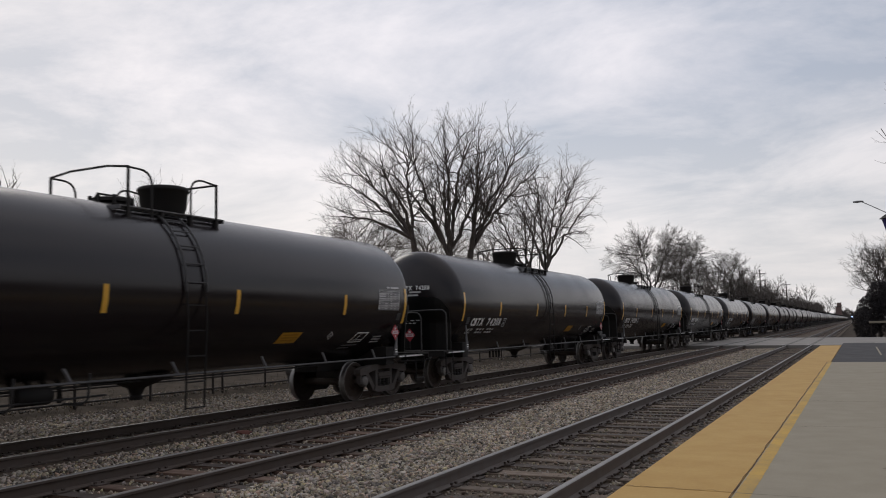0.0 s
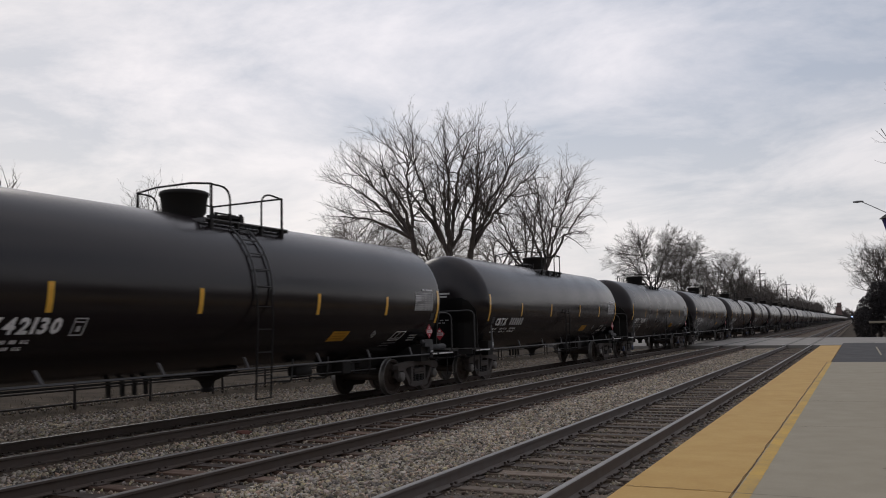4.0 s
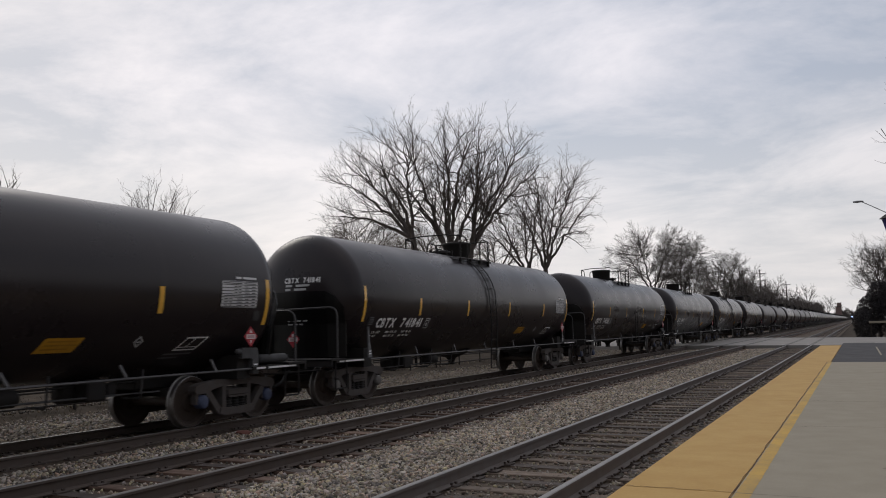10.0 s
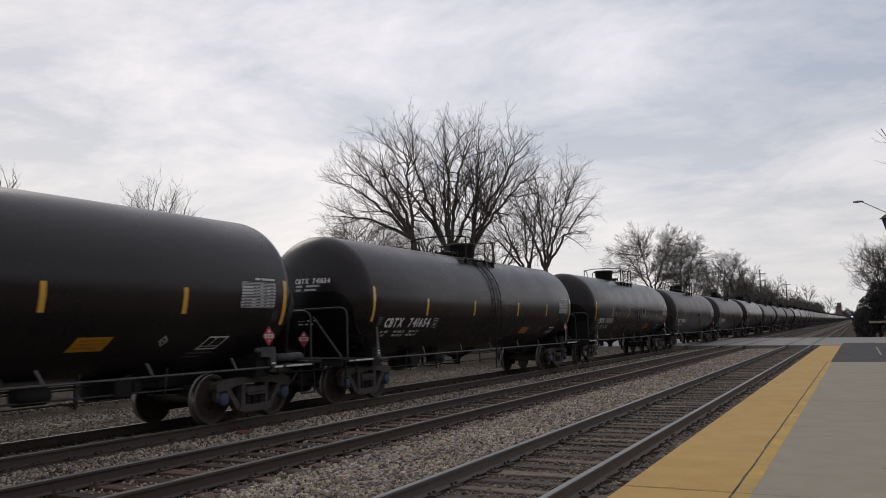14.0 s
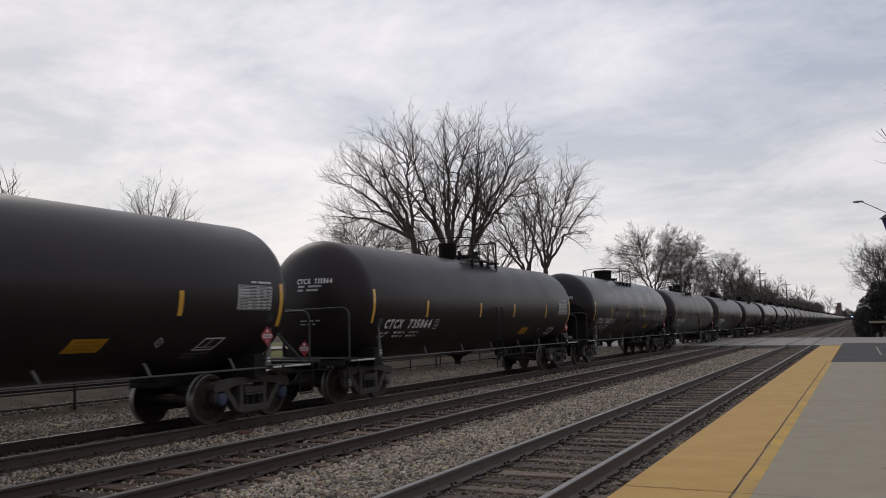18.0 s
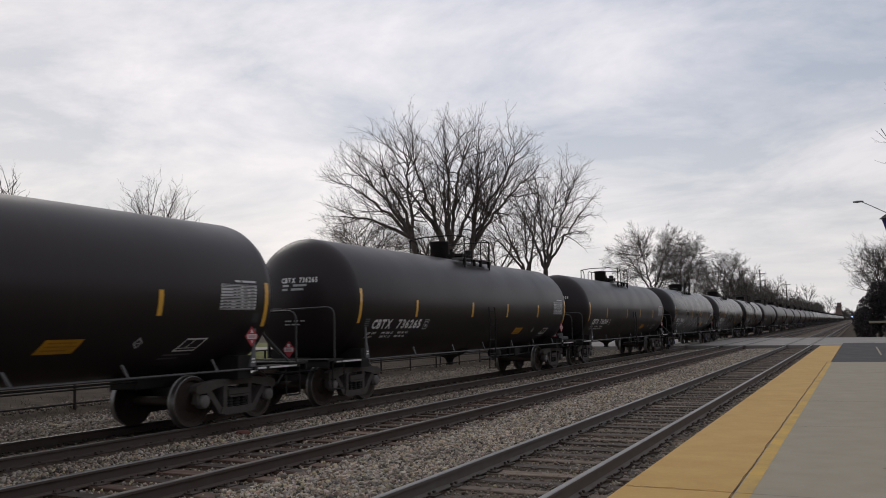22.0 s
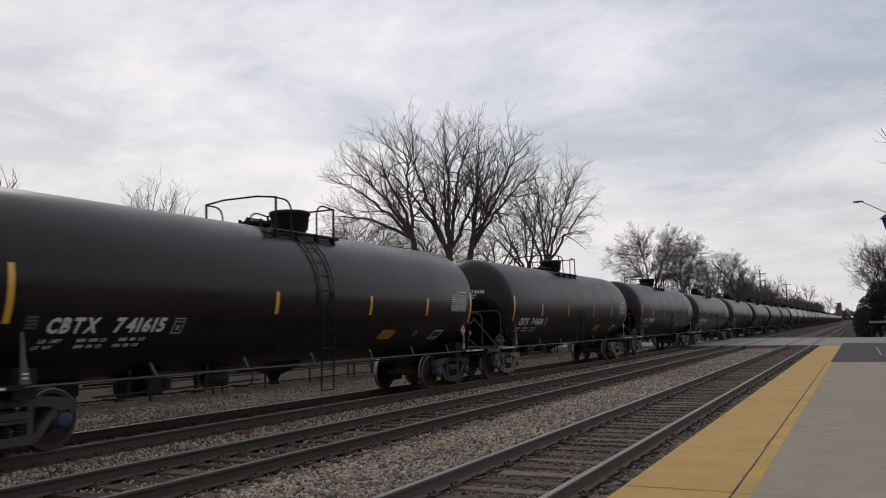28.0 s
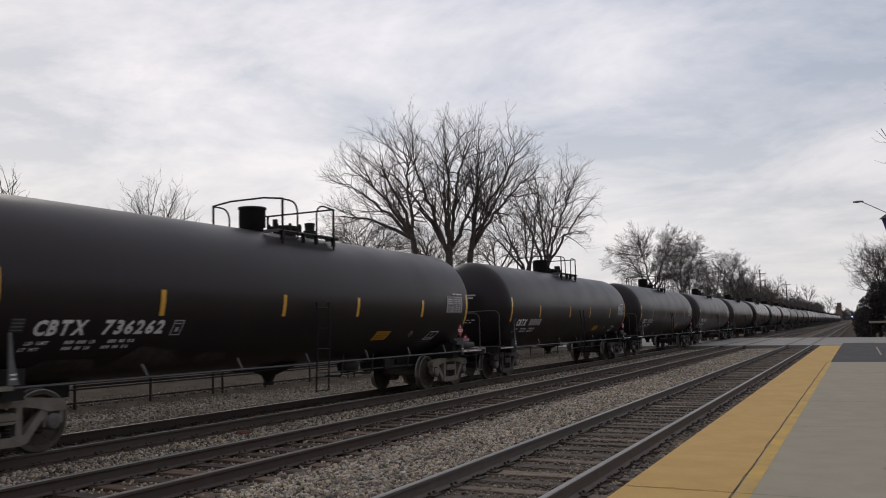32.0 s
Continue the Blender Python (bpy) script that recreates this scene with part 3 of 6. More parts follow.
# ---- fence behind the train ----
def fence():
    f = thing("pipe_fence", "low brown pipe fence beside the tracks", "fence", pose(-17.5, 0, -0.05))
    bm = bmesh.new()
    tube(bm, [(0, 0, -0.4), (0, 0, 1.08)], 0.036, 6)
    me = finish("post", bm, M_FENCE)
    y, k = 2.0, 0
    while y < 52:
        o = part("post", me, None, f)
        o.location = (0, y, 0)
        if k % 3 == 1:
            o = part("post", me, None, f)
            o.location = (0, y + 0.42, 0)
        y += 2.45
        k += 1
    for z in (1.09, 0.72, 0.37, 0.03):
        bm = bmesh.new()
        tube(bm, [(0, 2, z), (0, 52, z)], 0.027, 6)
        part("pipe_rail", bm, M_FENCE, f)


fence()


def dead_grass():
    """Thin blades and stalks along the fence and over the bank."""
    rng = np.random.default_rng(6)
    vs, fs = [], []
    rows = ((-24.4, 0.48), (-22.6, 0.24), (-21.2, 0.14), (-20.0, 0.02), (-18.0, -0.12), (-17.0, -0.22), (-15.8, -0.29), (-14.6, -0.36))
    xs, zs = [r[0] for r in rows], [r[1] for r in rows]
    for _ in range(8000):
        x = -17.4 + rng.normal() * 1.2 if rng.random() < 0.6 else rng.uniform(-24, -15.6)
        y = rng.uniform(6, 54)
        if x > -15.6 or x < -24.2:
            continue
        z = float(np.interp(x, xs, zs)) - 0.02
        h = rng.uniform(0.03, 0.13)
        a = rng.uniform(0, math.tau)
        lx, ly = rng.normal(size=2) * h * 0.5
        w = 0.008
        i = len(vs)
        vs += [(x - w * math.cos(a), y - w * math.sin(a), z), (x + w * math.cos(a), y + w * math.sin(a), z), (x + lx, y + ly, z + h)]
        fs.append((i, i + 1, i + 2))
    return tagged(new("dead_grass", mesh_of("dead_grass", vs, fs, M_DEAD)), "thin dead grass along the pipe fence", "grass", kind="stuff")


dead_grass()


def rag():
    rng = random.Random(2)
    bm = bmesh.new()
    bmesh.ops.create_icosphere(bm, subdivisions=2, radius=0.14)
    for v in bm.verts:
        v.co = Vector((v.co.x * 1.3, v.co.y * 0.9, max(v.co.z, -0.05) * 0.40)) * rng.uniform(0.6, 1.25)
    ob = new("rag", finish("rag", bm, M_RAG))
    ob.location = (-10.02, 11.75, -0.19)
    return tagged(ob, "crumpled faded red rag lying in the ballast", "rag")


rag()
# unseen wall behind the platform, added to darken the tank sides' reflections
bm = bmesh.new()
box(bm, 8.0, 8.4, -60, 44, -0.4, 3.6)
tagged(new("station_wall", finish("station_wall", bm, M_DARK_BRICK)), "unseen dark wall, added to darken the tanks' reflections", "wall", kind="structure")

# unseen wall beyond the crossing, added to darken the far tanks' reflections
bm = bmesh.new()
box(bm, 14.0, 14.4, 96, 265, -0.4, 6.5)
tagged(new("street_wall", finish("street_wall", bm, M_DARK_BRICK)), "unseen dark wall beyond the crossing, added for the tanks' reflections", "wall", kind="structure")

# ---- the tank cars ----
M_PLAC = mat("placard_pale_print", (0.70, 0.62, 0.63), 0.5, var=0.12)
M_PLAC_INK = mat("placard_faded_ink", (0.45, 0.30, 0.31), 0.5, var=0.2)
M_PATCH = mat("dull_brown_overpaint", (0.062, 0.054, 0.050), 0.8, var=0.45, scale=3, fine=14, spec=0.2)
M_EDGE = mat("pale_edge_paint", (0.16, 0.155, 0.15), 0.6, var=0.35, scale=3, fine=30)
R_TANK, Z_TANK, SEAM, HEAD = 1.525, 2.443, 7.35, 0.74


DULL = [0.0]


def on_tank(y, a, lift=0.006):
    """A point of the shell at y, a metres of arc up from the middle of its platform side."""
    w = a / R_TANK
    return ((R_TANK - DULL[0] + lift) * math.cos(w), y, Z_TANK - DULL[0] + (R_TANK - DULL[0] + lift) * math.sin(w))


def decal(outline, lift=0.006, rows=5):
    """A thin patch on the shell's side: four corners (y, z)."""
    bm = bmesh.new()
    (ya, za), (yb, zb), (yc, zc), (yd, zd) = outline
    f = lambda z: math.asin(max(-1, min(1, (z - Z_TANK) / R_TANK))) * R_TANK
    left, right = [], []
    for k in range(rows + 1):
        t = k / rows
        left.append(bm.verts.new(on_tank(ya + (yd - ya) * t, f(za) + (f(zd) - f(za)) * t, lift)))
        right.append(bm.verts.new(on_tank(yb + (yc - yb) * t, f(zb) + (f(zc) - f(zb)) * t, lift)))
    for k in range(rows):
        bm.faces.new((left[k], right[k], right[k + 1], left[k + 1]))
    return bm


GLYPHS = {}


def glyph(ch):
    """Outline mesh of a character in the built-in font: points, faces, width."""
    if ch not in GLYPHS:
        cu = bpy.data.curves.new("glyph", "FONT")
        cu.body, cu.resolution_u, cu.offset = ch, 2, 0.042
        ob = new("glyph", cu)
        bpy.context.view_layer.update()
        me = bpy.data.meshes.new_from_object(ob.evaluated_get(bpy.context.evaluated_depsgraph_get()))
        vs = [(v.co.x, v.co.y) for v in me.vertices]
        fs = [tuple(q.vertices) for q in me.polygons]
        wide = max((v[0] for v in vs), default=0.3)
        bpy.data.objects.remove(ob)
        bpy.data.meshes.remove(me)
        bpy.data.curves.remove(cu)
        GLYPHS[ch] = (vs, fs, wide)
    return GLYPHS[ch]


def lettering(text, cap, wide, slant):
    """Points (u, v) and faces of a line of stencil letters, cap metres high and fitted to a width."""
    vs, fs, u = [], [], 0.0
    for ch in text:
        if ch == " ":
            u += 0.72
            continue
        gv, gf, gw = glyph(ch)
        lo = min(v[0] for v in gv)
        i = len(vs)
        vs += [(x - lo + u, y) for x, y in gv]
        fs += [tuple(i + q for q in f) for f in gf]
        u += gw - lo + 0.13
    top = max(v[1] for v in vs)
    k = wide / u if wide > 0 else -wide
    return [(x * k + slant * y / top * cap, y / top * cap) for x, y in vs], fs


def side_text(text, y0, z0, cap, wide):
    """Stencilled characters on the shell, each a mesh of its own."""
    a0 = math.asin((z0 - Z_TANK) / R_TANK) * R_TANK
    total = sum(glyph(ch)[2] - min(v[0] for v in glyph(ch)[0]) + 0.13 for ch in text)
    for ch in text:
        span = glyph(ch)[2] - min(v[0] for v in glyph(ch)[0]) + 0.13
        vs, fs = lettering(ch, cap, wide * span / total, 0.16)
        yield mesh_of("lettering", [on_tank(y0 + u, a0 + v, 0.007) for u, v in vs], fs, M_WHITE)
        y0 += wide * span / total


def head_y(x, z):
    """The outer surface of the dished end facing the camera."""
    q = 1 - (x * x + (z - Z_TANK) ** 2) / (R_TANK + 0.004 - DULL[0]) ** 2
    return -SEAM - HEAD * math.sqrt(max(q, 0.0)) - 0.006


def end_mesh(pts, faces, material, name):
    return mesh_of(name, [(x, head_y(x, z), z) for x, z in pts], faces, material)


def end_quad(x0, x1, z0, z1, material, name):
    n = 4
    pts = [(x0 + (x1 - x0) * i / n, z) for z in (z0, z1) for i in range(n + 1)]
    return end_mesh(pts, [(i, i + 1, n + 2 + i, n + 1 + i) for i in range(n)], material, name)


def wheelset_mesh(material):
    bm = bmesh.new()
    tubes = [(0.085, -0.9), (0.085, 0.9)]
    lathe(bm, tubes, "x", 12)
    for s in (-1, 1):
        prof = [(0.10, s * 0.60), (0.13, s * 0.66), (0.17, s * 0.70), (0.33, s * 0.685), (0.385, s * 0.66), (0.475, s * 0.655), (0.482, s * 0.675), (0.462, s * 0.69),
                (0.457, s * 0.79), (0.445, s * 0.795), (0.385, s * 0.785), (0.35, s * 0.725), (0.19, s * 0.75), (0.16, s * 0.80), (0.10, s * 0.81)]
        lathe(bm, prof, "x", 36, mats=[0, 0, 0, 0, 0, 1, 1, 1, 1, 0, 0, 0, 0, 0])
        for k in range(3):  # marks on the plate, so that the turning shows
            a = k * math.tau / 3 + 0.3
            c, q = math.cos(a) * 0.27, math.sin(a) * 0.27
            box(bm, s * 0.735 - 0.012, s * 0.735 + 0.012, c - 0.02, c + 0.02, q - 0.02, q + 0.02)
    return finish("wheelset", bm, [material, M_TREAD], False)


def side_frame_mesh(material):
    """Cast frame: an arched top chord, two openings and the spring nest between."""
    bm = bmesh.new()
    for s in (-1, 1):
        def pl(o, x0=-0.06, x1=0.06):
            prism(bm, [(s * y, z) for y, z in o], x0, x1)
        pl([(0.0, 0.83), (0.0, 0.715), (0.42, 0.70), (0.64, 0.665), (0.78, 0.61), (1.06, 0.60), (1.10, 0.66), (1.08, 0.745), (0.96, 0.785), (0.50, 0.83)], -0.085, 0.085)  # top chord
        pl([(0.29, 0.72), (0.39, 0.72), (0.39, 0.28), (0.29, 0.28)], -0.07, 0.075)            # column
        pl([(0.83, 0.63), (0.70, 0.65), (0.42, 0.31), (0.36, 0.175), (0.48, 0.20)], -0.075, 0.07)  # diagonal
        pl([(0.72, 0.63), (0.80, 0.62), (0.79, 0.40), (0.75, 0.38)], -0.05, 0.06)  # pedestal legs
        pl([(0.99, 0.62), (1.07, 0.62), (1.05, 0.42), (1.00, 0.42)], -0.05, 0.06)
        pl([(0.0, 0.30), (0.0, 0.175), (0.34, 0.17), (0.48, 0.21), (0.43, 0.32)], -0.10, 0.10)    # lower chord
    solid = len(bm.faces)
    for k in (-0.19, 0.0, 0.19):  # springs
        prof = []
        for i in range(4):
            z = 0.30 + i * 0.048
            prof += [(0.066, z), (0.078, z + 0.012), (0.078, z + 0.026), (0.066, z + 0.038)]
        lathe(bm, prof, "z", 10, at=(0.02, k, 0))
    bm.faces.ensure_lookup_table()
    for q in bm.faces[solid:]:
        q.material_index = 1
    prism(bm, [(-0.27, 0.52), (0.27, 0.52), (0.24, 0.485), (-0.24, 0.485)], -0.08, 0.11)
    box(bm, -0.07, 0.115, -0.275, 0.275, 0.52, 0.64, 0.02)
    return finish("side_frame", bm, [material, M_SPRING])


ME_WHEELSET = {False: wheelset_mesh(M_WHEEL), True: wheelset_mesh(M_WHEEL_NEW)}
ME_FRAME = {False: side_frame_mesh(M_CAST), True: side_frame_mesh(M_CAST_NEW)}
FRONT_AXLES, REAR_AXLES = [], []


def truck(parent, y, fresh, blue):
    bm = bmesh.new()
    box(bm, -0.98, 0.98, -0.2, 0.2, 0.42, 0.66, 0.03)
    box(bm, -0.3, 0.3, -0.3, 0.3, 0.66, 0.80, 0.02)
    for s in (-1, 1):  # brake beams
        box(bm, -0.75, 0.75, s * 0.40 - 0.03, s * 0.40 + 0.03, 0.34, 0.42)
    t = part("truck", bm, M_CAST, parent, "four-wheeled cast steel truck")
    t.location = (0, y, 0)
    for s in (-1, 1):
        f = part("side_frame", ME_FRAME[fresh], None, t)
        f.matrix_basis = pose(s * 1.0, 0, 0, 0, 0, 0 if s > 0 else 180)
        w = part("wheelset", ME_WHEELSET[fresh], None, t)
        w.matrix_basis = pose(0, s * 0.89, 0.457)
        (FRONT_AXLES if s < 0 else REAR_AXLES).append(w)
    for k in (-1, 1):
        bm = bmesh.new()
        lathe(bm, [(0.09, 0.94), (0.125, 0.96), (0.125, 1.08), (0.105, 1.11), (0.06, 1.12)], "x", 16, at=(0, k * 0.89, 0.457))
        part("bearing_cap", bm, M_CAP if blue else M_CAP_GREY, t, "blue bearing cap" if blue else "")
    return t


def top_fittings(car, kind):
    """Platform, rail, manway and valves. A: wide lid first; B: the lid behind; C: tall lid first; D: tall lid behind."""
    # the two ends of the railing, the bonnet, the manway
    ya, yc, yb, yv = {"A": (-0.78, 1.33, -0.50, 0.62), "B": (-0.95, 1.15, 0.76, -0.50), "C": (-0.55, 1.33, -0.38, 0.62), "D": (-0.78, 1.12, 0.87, -0.36)}[kind]
    # walkway beside the fittings
    bm = bmesh.new()
    for x0 in (0.62, 0.74, 0.86):
        box(bm, x0, x0 + 0.09, ya - 0.17, yc + 0.17, 3.80, 3.825)
    box(bm, 0.60, 0.97, ya - 0.19, ya - 0.16, 3.75, 3.82)
    box(bm, 0.60, 0.97, yc + 0.16, yc + 0.19, 3.75, 3.82)
    part("walkway", bm, M_WALK, car, "narrow grated walkway")
    for y in (ya + 0.03, ya + 0.75, yc - 0.65, yc + 0.02):
        bm = bmesh.new()
        prism(bm, [(y - 0.022, 3.80), (y + 0.022, 3.80), (y + 0.022, 3.60), (y - 0.022, 3.60)], 0.88, 0.97)
        part("walkway_bracket", bm, M_STEEL, car)
    # railing: a post and a hoop at each corner, joined across the car
    for x in (0.95, -0.95):
        bm = bmesh.new()
        tube(bm, [(x, ya, 3.52), (x, ya, 4.49)], 0.026, 6)
        tube(bm, [(x, ya, 4.47)] + arc((x, ya + 0.23, 4.47), (x, ya + 0.52, 4.47), (x, ya + 0.52, 4.2)) + [(x, ya + 0.52, 3.66)], 0.020, 6)
        part("corner_railing", bm, M_STEEL, car, "hooped pipe railing")
        bm = bmesh.new()
        tube(bm, [(x, yc, 3.52), (x, yc, 4.47)], 0.026, 6)
        tube(bm, [(x, yc, 4.45)] + arc((x, yc - 0.36, 4.49), (x, yc - 0.66, 4.49), (x, yc - 0.66, 4.25)) + [(x, yc - 0.66, 3.62)], 0.020, 6)
        part("corner_railing", bm, M_STEEL, car, "hooped pipe railing")
    for y, z, sag in ((yc, 4.46, 0.0), (ya, 4.48, 0.06)):
        bm = bmesh.new()
        tube(bm, [(0.95, y, z), (0.45, y, z + sag), (-0.45, y, z + sag), (-0.95, y, z)], 0.020, 6)
        part("cross_rail", bm, M_STEEL, car)
    seat = 3.93 if kind in "AB" else 3.83
    if kind in "AB":
        bm = bmesh.new()
        lathe(bm, [(0.38, seat - 0.08), (0.38, seat + 0.06), (0.42, seat + 0.10), (0.45, seat + 0.42), (0.475, seat + 0.43), (0.475, seat + 0.49), (0.43, seat + 0.515), (0.15, seat + 0.53)], "z", 28, at=(0, yb, 0))
        part("fittings_bonnet", bm, M_STEEL, car, "wide drum-shaped bonnet over the fittings", True)
        bm = bmesh.new()
        lathe(bm, [(0.26, seat - 0.06), (0.26, seat + 0.05), (0.34, seat + 0.07), (0.34, seat + 0.13), (0.22, seat + 0.16)], "z", 20, at=(0.05, yv, 0))
        tube(bm, [(0.05, yv - 0.36, seat + 0.10), (0.05, yv - 0.30, seat + 0.20), (0.05, yv + 0.30, seat + 0.20), (0.05, yv + 0.36, seat + 0.10)], 0.02, 5)
        for k in range(8):  # eye bolts round the lid
            w = k * math.tau / 8 + 0.2
            box(bm, 0.05 + 0.35 * math.cos(w) - 0.025, 0.05 + 0.35 * math.cos(w) + 0.025, yv + 0.35 * math.sin(w) - 0.025, yv + 0.35 * math.sin(w) + 0.025, seat, seat + 0.17)
        part("manway", bm, M_STEEL, car, "bolted round manway lid")
    else:
        ys = 1.72 if kind == "C" else -1.30
        bm = bmesh.new()
        lathe(bm, [(0.24, seat - 0.08), (0.24, seat + 0.10), (0.285, seat + 0.12), (0.285, seat + 0.50), (0.305, seat + 0.51), (0.305, seat + 0.55), (0.12, seat + 0.57)], "z", 24, at=(0, yb, 0))
        part("fittings_bonnet", bm, M_STEEL, car, "tall drum-shaped bonnet over the fittings", True)
        bm = bmesh.new()
        lathe(bm, [(0.26, seat - 0.06), (0.26, seat + 0.12), (0.36, seat + 0.14), (0.36, seat + 0.21), (0.22, seat + 0.24)], "z", 20, at=(0.1, yv, 0))
        box(bm, 0.06, 0.15, yv - 0.38, yv - 0.31, seat + 0.08, seat + 0.36)
        for k in range(8):
            w = k * math.tau / 8 + 0.2
            box(bm, 0.1 + 0.37 * math.cos(w) - 0.025, 0.1 + 0.37 * math.cos(w) + 0.025, yv + 0.37 * math.sin(w) - 0.025, yv + 0.37 * math.sin(w) + 0.025, seat + 0.06, seat + 0.26)
        part("manway", bm, M_STEEL, car, "bolted round manway lid")
        bm = bmesh.new()
        lathe(bm, [(0.10, seat - 0.08), (0.10, seat + 0.14), (0.16, seat + 0.16), (0.16, seat + 0.24), (0.11, seat + 0.26), (0.13, seat + 0.42), (0.05, seat + 0.44)], "z", 14, at=(0, ys, 0))
        part("relief_valve", bm, M_STEEL, car, "upright safety valve")


def shell_mesh(material, radius):
    bm = bmesh.new()
    prof = [(0.02, -SEAM - HEAD)]
    for k in range(1, 12):
        w = k / 11 * math.pi / 2
        prof.append((radius * math.sin(w), -SEAM - HEAD * math.cos(w)))
    prof += [(radius, -SEAM + 2 * SEAM * k / 6) for k in range(1, 6)]
    prof += [(r, -y) for r, y in prof[11::-1]]
    lathe(bm, prof, "y", 72, at=(0, 0, Z_TANK + radius - R_TANK))
    return finish("tank_shell", bm, material, True)


ME_SHELL = {False: shell_mesh(M_TANK_MID, R_TANK), True: shell_mesh(M_TANK_DULL, R_TANK - 0.05), "glossy": shell_mesh(M_TANK, R_TANK), "dusty": shell_mesh(M_TANK_DULL, R_TANK)}


LABELS = {(False, False): "black tank car with yellow tape marks and white stencilled lettering",
          (False, True): "black tank car with yellow tape, white lettering and blue bearing caps",
          (True, False): "dull black tank car with a tall bonnet and yellow tape marks",
          (True, True): "dull black tank car with tall bonnet and blue bearing caps"}


def tank_car(kind, near, fresh, blue, brace, ladder_high, glossy, panel, gear):
    """A tank car on two trucks, its middle over the origin at rail height."""
    car = thing("tank_car", LABELS[kind in "CD", blue], "tank car", group="cars of the oil train")
    part("tank", ME_SHELL["glossy" if glossy else "dusty" if fresh and kind in "AB" else kind in "CD"], None, car, "long black cylindrical tank with dished ends")
    for s in (-1, 1):
        bm = bmesh.new()  # stub sill
        box(bm, -0.33, 0.33, min(s * 5.2, s * 8.55), max(s * 5.2, s * 8.55), 0.72, 1.05, 0.02)
        prism(bm, [(s * 5.3, 0.75), (s * 7.9, 0.75), (s * 7.9, 1.06), (s * 7.3, 1.10), (s * 5.9, 1.05)], -0.30, 0.30)
        part("stub_sill", bm, M_STEEL, car)
        bm = bmesh.new()  # bolster wings under the tank
        prism(bm, [(s * 6.72, 0.82), (s * 7.08, 0.82), (s * 7.08, 1.25), (s * 6.72, 1.25)], -1.3, 1.3)
        part("bolster", bm, M_STEEL, car)
        bm = bmesh.new()  # coupler
        box(bm, -0.09, 0.09, min(s * 8.5, s * 8.95), max(s * 8.5, s * 8.95), 0.74, 0.92, 0.02)
        box(bm, -0.17, 0.14, min(s * 8.85, s * 9.07), max(s * 8.85, s * 9.07), 0.68, 0.98, 0.04)
        part("coupler", bm, M_WHEEL, car, "rust-brown coupler")
        bm = bmesh.new()  # end platform
        box(bm, -1.47, 1.47, min(s * 8.05, s * 8.62), max(s * 8.05, s * 8.62), 1.02, 1.07)
        box(bm, -1.47, 1.47, s * 8.60 - 0.02, s * 8.60 + 0.02, 0.90, 1.08)
        part("end_platform", bm, M_CAST_NEW if fresh else M_STEEL, car, "steel end platform")
        # paler strip along the end platform's outer edge
        bm = bmesh.new()
        box(bm, -1.47, 1.47, s * 8.625 - 0.004, s * 8.625 + 0.004, 1.055, 1.085)
        part("platform_edge", bm, M_GREY if s > 0 and not brace else M_EDGE, car)
        truck(car, s * 6.97, fresh, blue)
        for q in (-1, 1):  # side platform with a light printed edge, sill steps
            bm = bmesh.new()
            box(bm, min(q * 1.02, q * 1.45), max(q * 1.02, q * 1.45), min(s * 7.0, s * 8.4), max(s * 7.0, s * 8.4), 0.97, 1.03)
            part("side_platform", bm, M_CAST_NEW if fresh else M_STEEL, car)
            bm = bmesh.new()
            y = s * 8.2
            for d in (-0.22, 0.22):
                tube(bm, [(q * 1.43, y + d, 1.0), (q * 1.43, y + d, 0.42)], 0.018, 5)
            tube(bm, [(q * 1.43, y - 0.22, 0.42), (q * 1.43, y + 0.22, 0.42)], 0.018, 5)
            part("sill_step", bm, M_PIPE if fresh else M_STEEL, car)
            if s > 0 and gear:
                continue
            bm = bmesh.new()
            prism(bm, [(s * 7.03, 1.75), (s * 7.07, 1.75), (s * 7.06, 1.40), (s * 7.06, 1.04), (s * 6.90, 1.04), (s * 6.99, 1.40)], q * 1.40, q * 1.43)
            cb = part("corner_bracket", bm, M_BRACKET, car, "slim grey corner bracket")
            if near:
                for z in (1.11, 1.17):
                    bm = bmesh.new()
                    box(bm, q * 1.433 - 0.002, q * 1.433 + 0.002, s * 6.99 - 0.045, s * 6.99 + 0.045, z, z + 0.025)
                    part("bracket_mark", bm, M_WHITE, cb)
        bm = bmesh.new()  # end railing
        z = 2.19 if s < 0 else 2.1
        tube(bm, [(1.42, s * 8.32, 1.04), (1.42, s * 8.32, z - 0.2)] + arc((1.42, s * 8.32, z - 0.2), (1.42, s * 8.32, z), (1.2, s * 8.32, z)) + [(0.02, s * 8.32, z - 0.02)], 0.022, 6)
        part("end_railing", bm, M_RAILING, car, "bent pipe end railing")
        bm = bmesh.new()
        tube(bm, [(-1.42, s * 8.32, 1.04), (-1.42, s * 8.32, z - 0.2)] + arc((-1.42, s * 8.32, z - 0.2), (-1.42, s * 8.32, z), (-1.2, s * 8.32, z)) + [(-0.02, s * 8.32, z - 0.01)], 0.022, 6)
        part("end_railing", bm, M_RAILING, car, "bent pipe end railing")
        if brace:
            for q in (-1, 1):
                bm = bmesh.new()
                tube(bm, [(q * 0.35, s * 8.1, 2.0), (q * 1.25, s * 8.3, 1.08)], 0.024, 6)
                part("head_brace", bm, M_RAILING, car)
    if gear and near:  # brake gear on the far end's platform
        bm = bmesh.new()
        lathe(bm, [(0.05, 7.44), (0.088, 7.47), (0.088, 8.26), (0.06, 8.32), (0.02, 8.34)], "y", 14, at=(1.18, 0, 1.16))
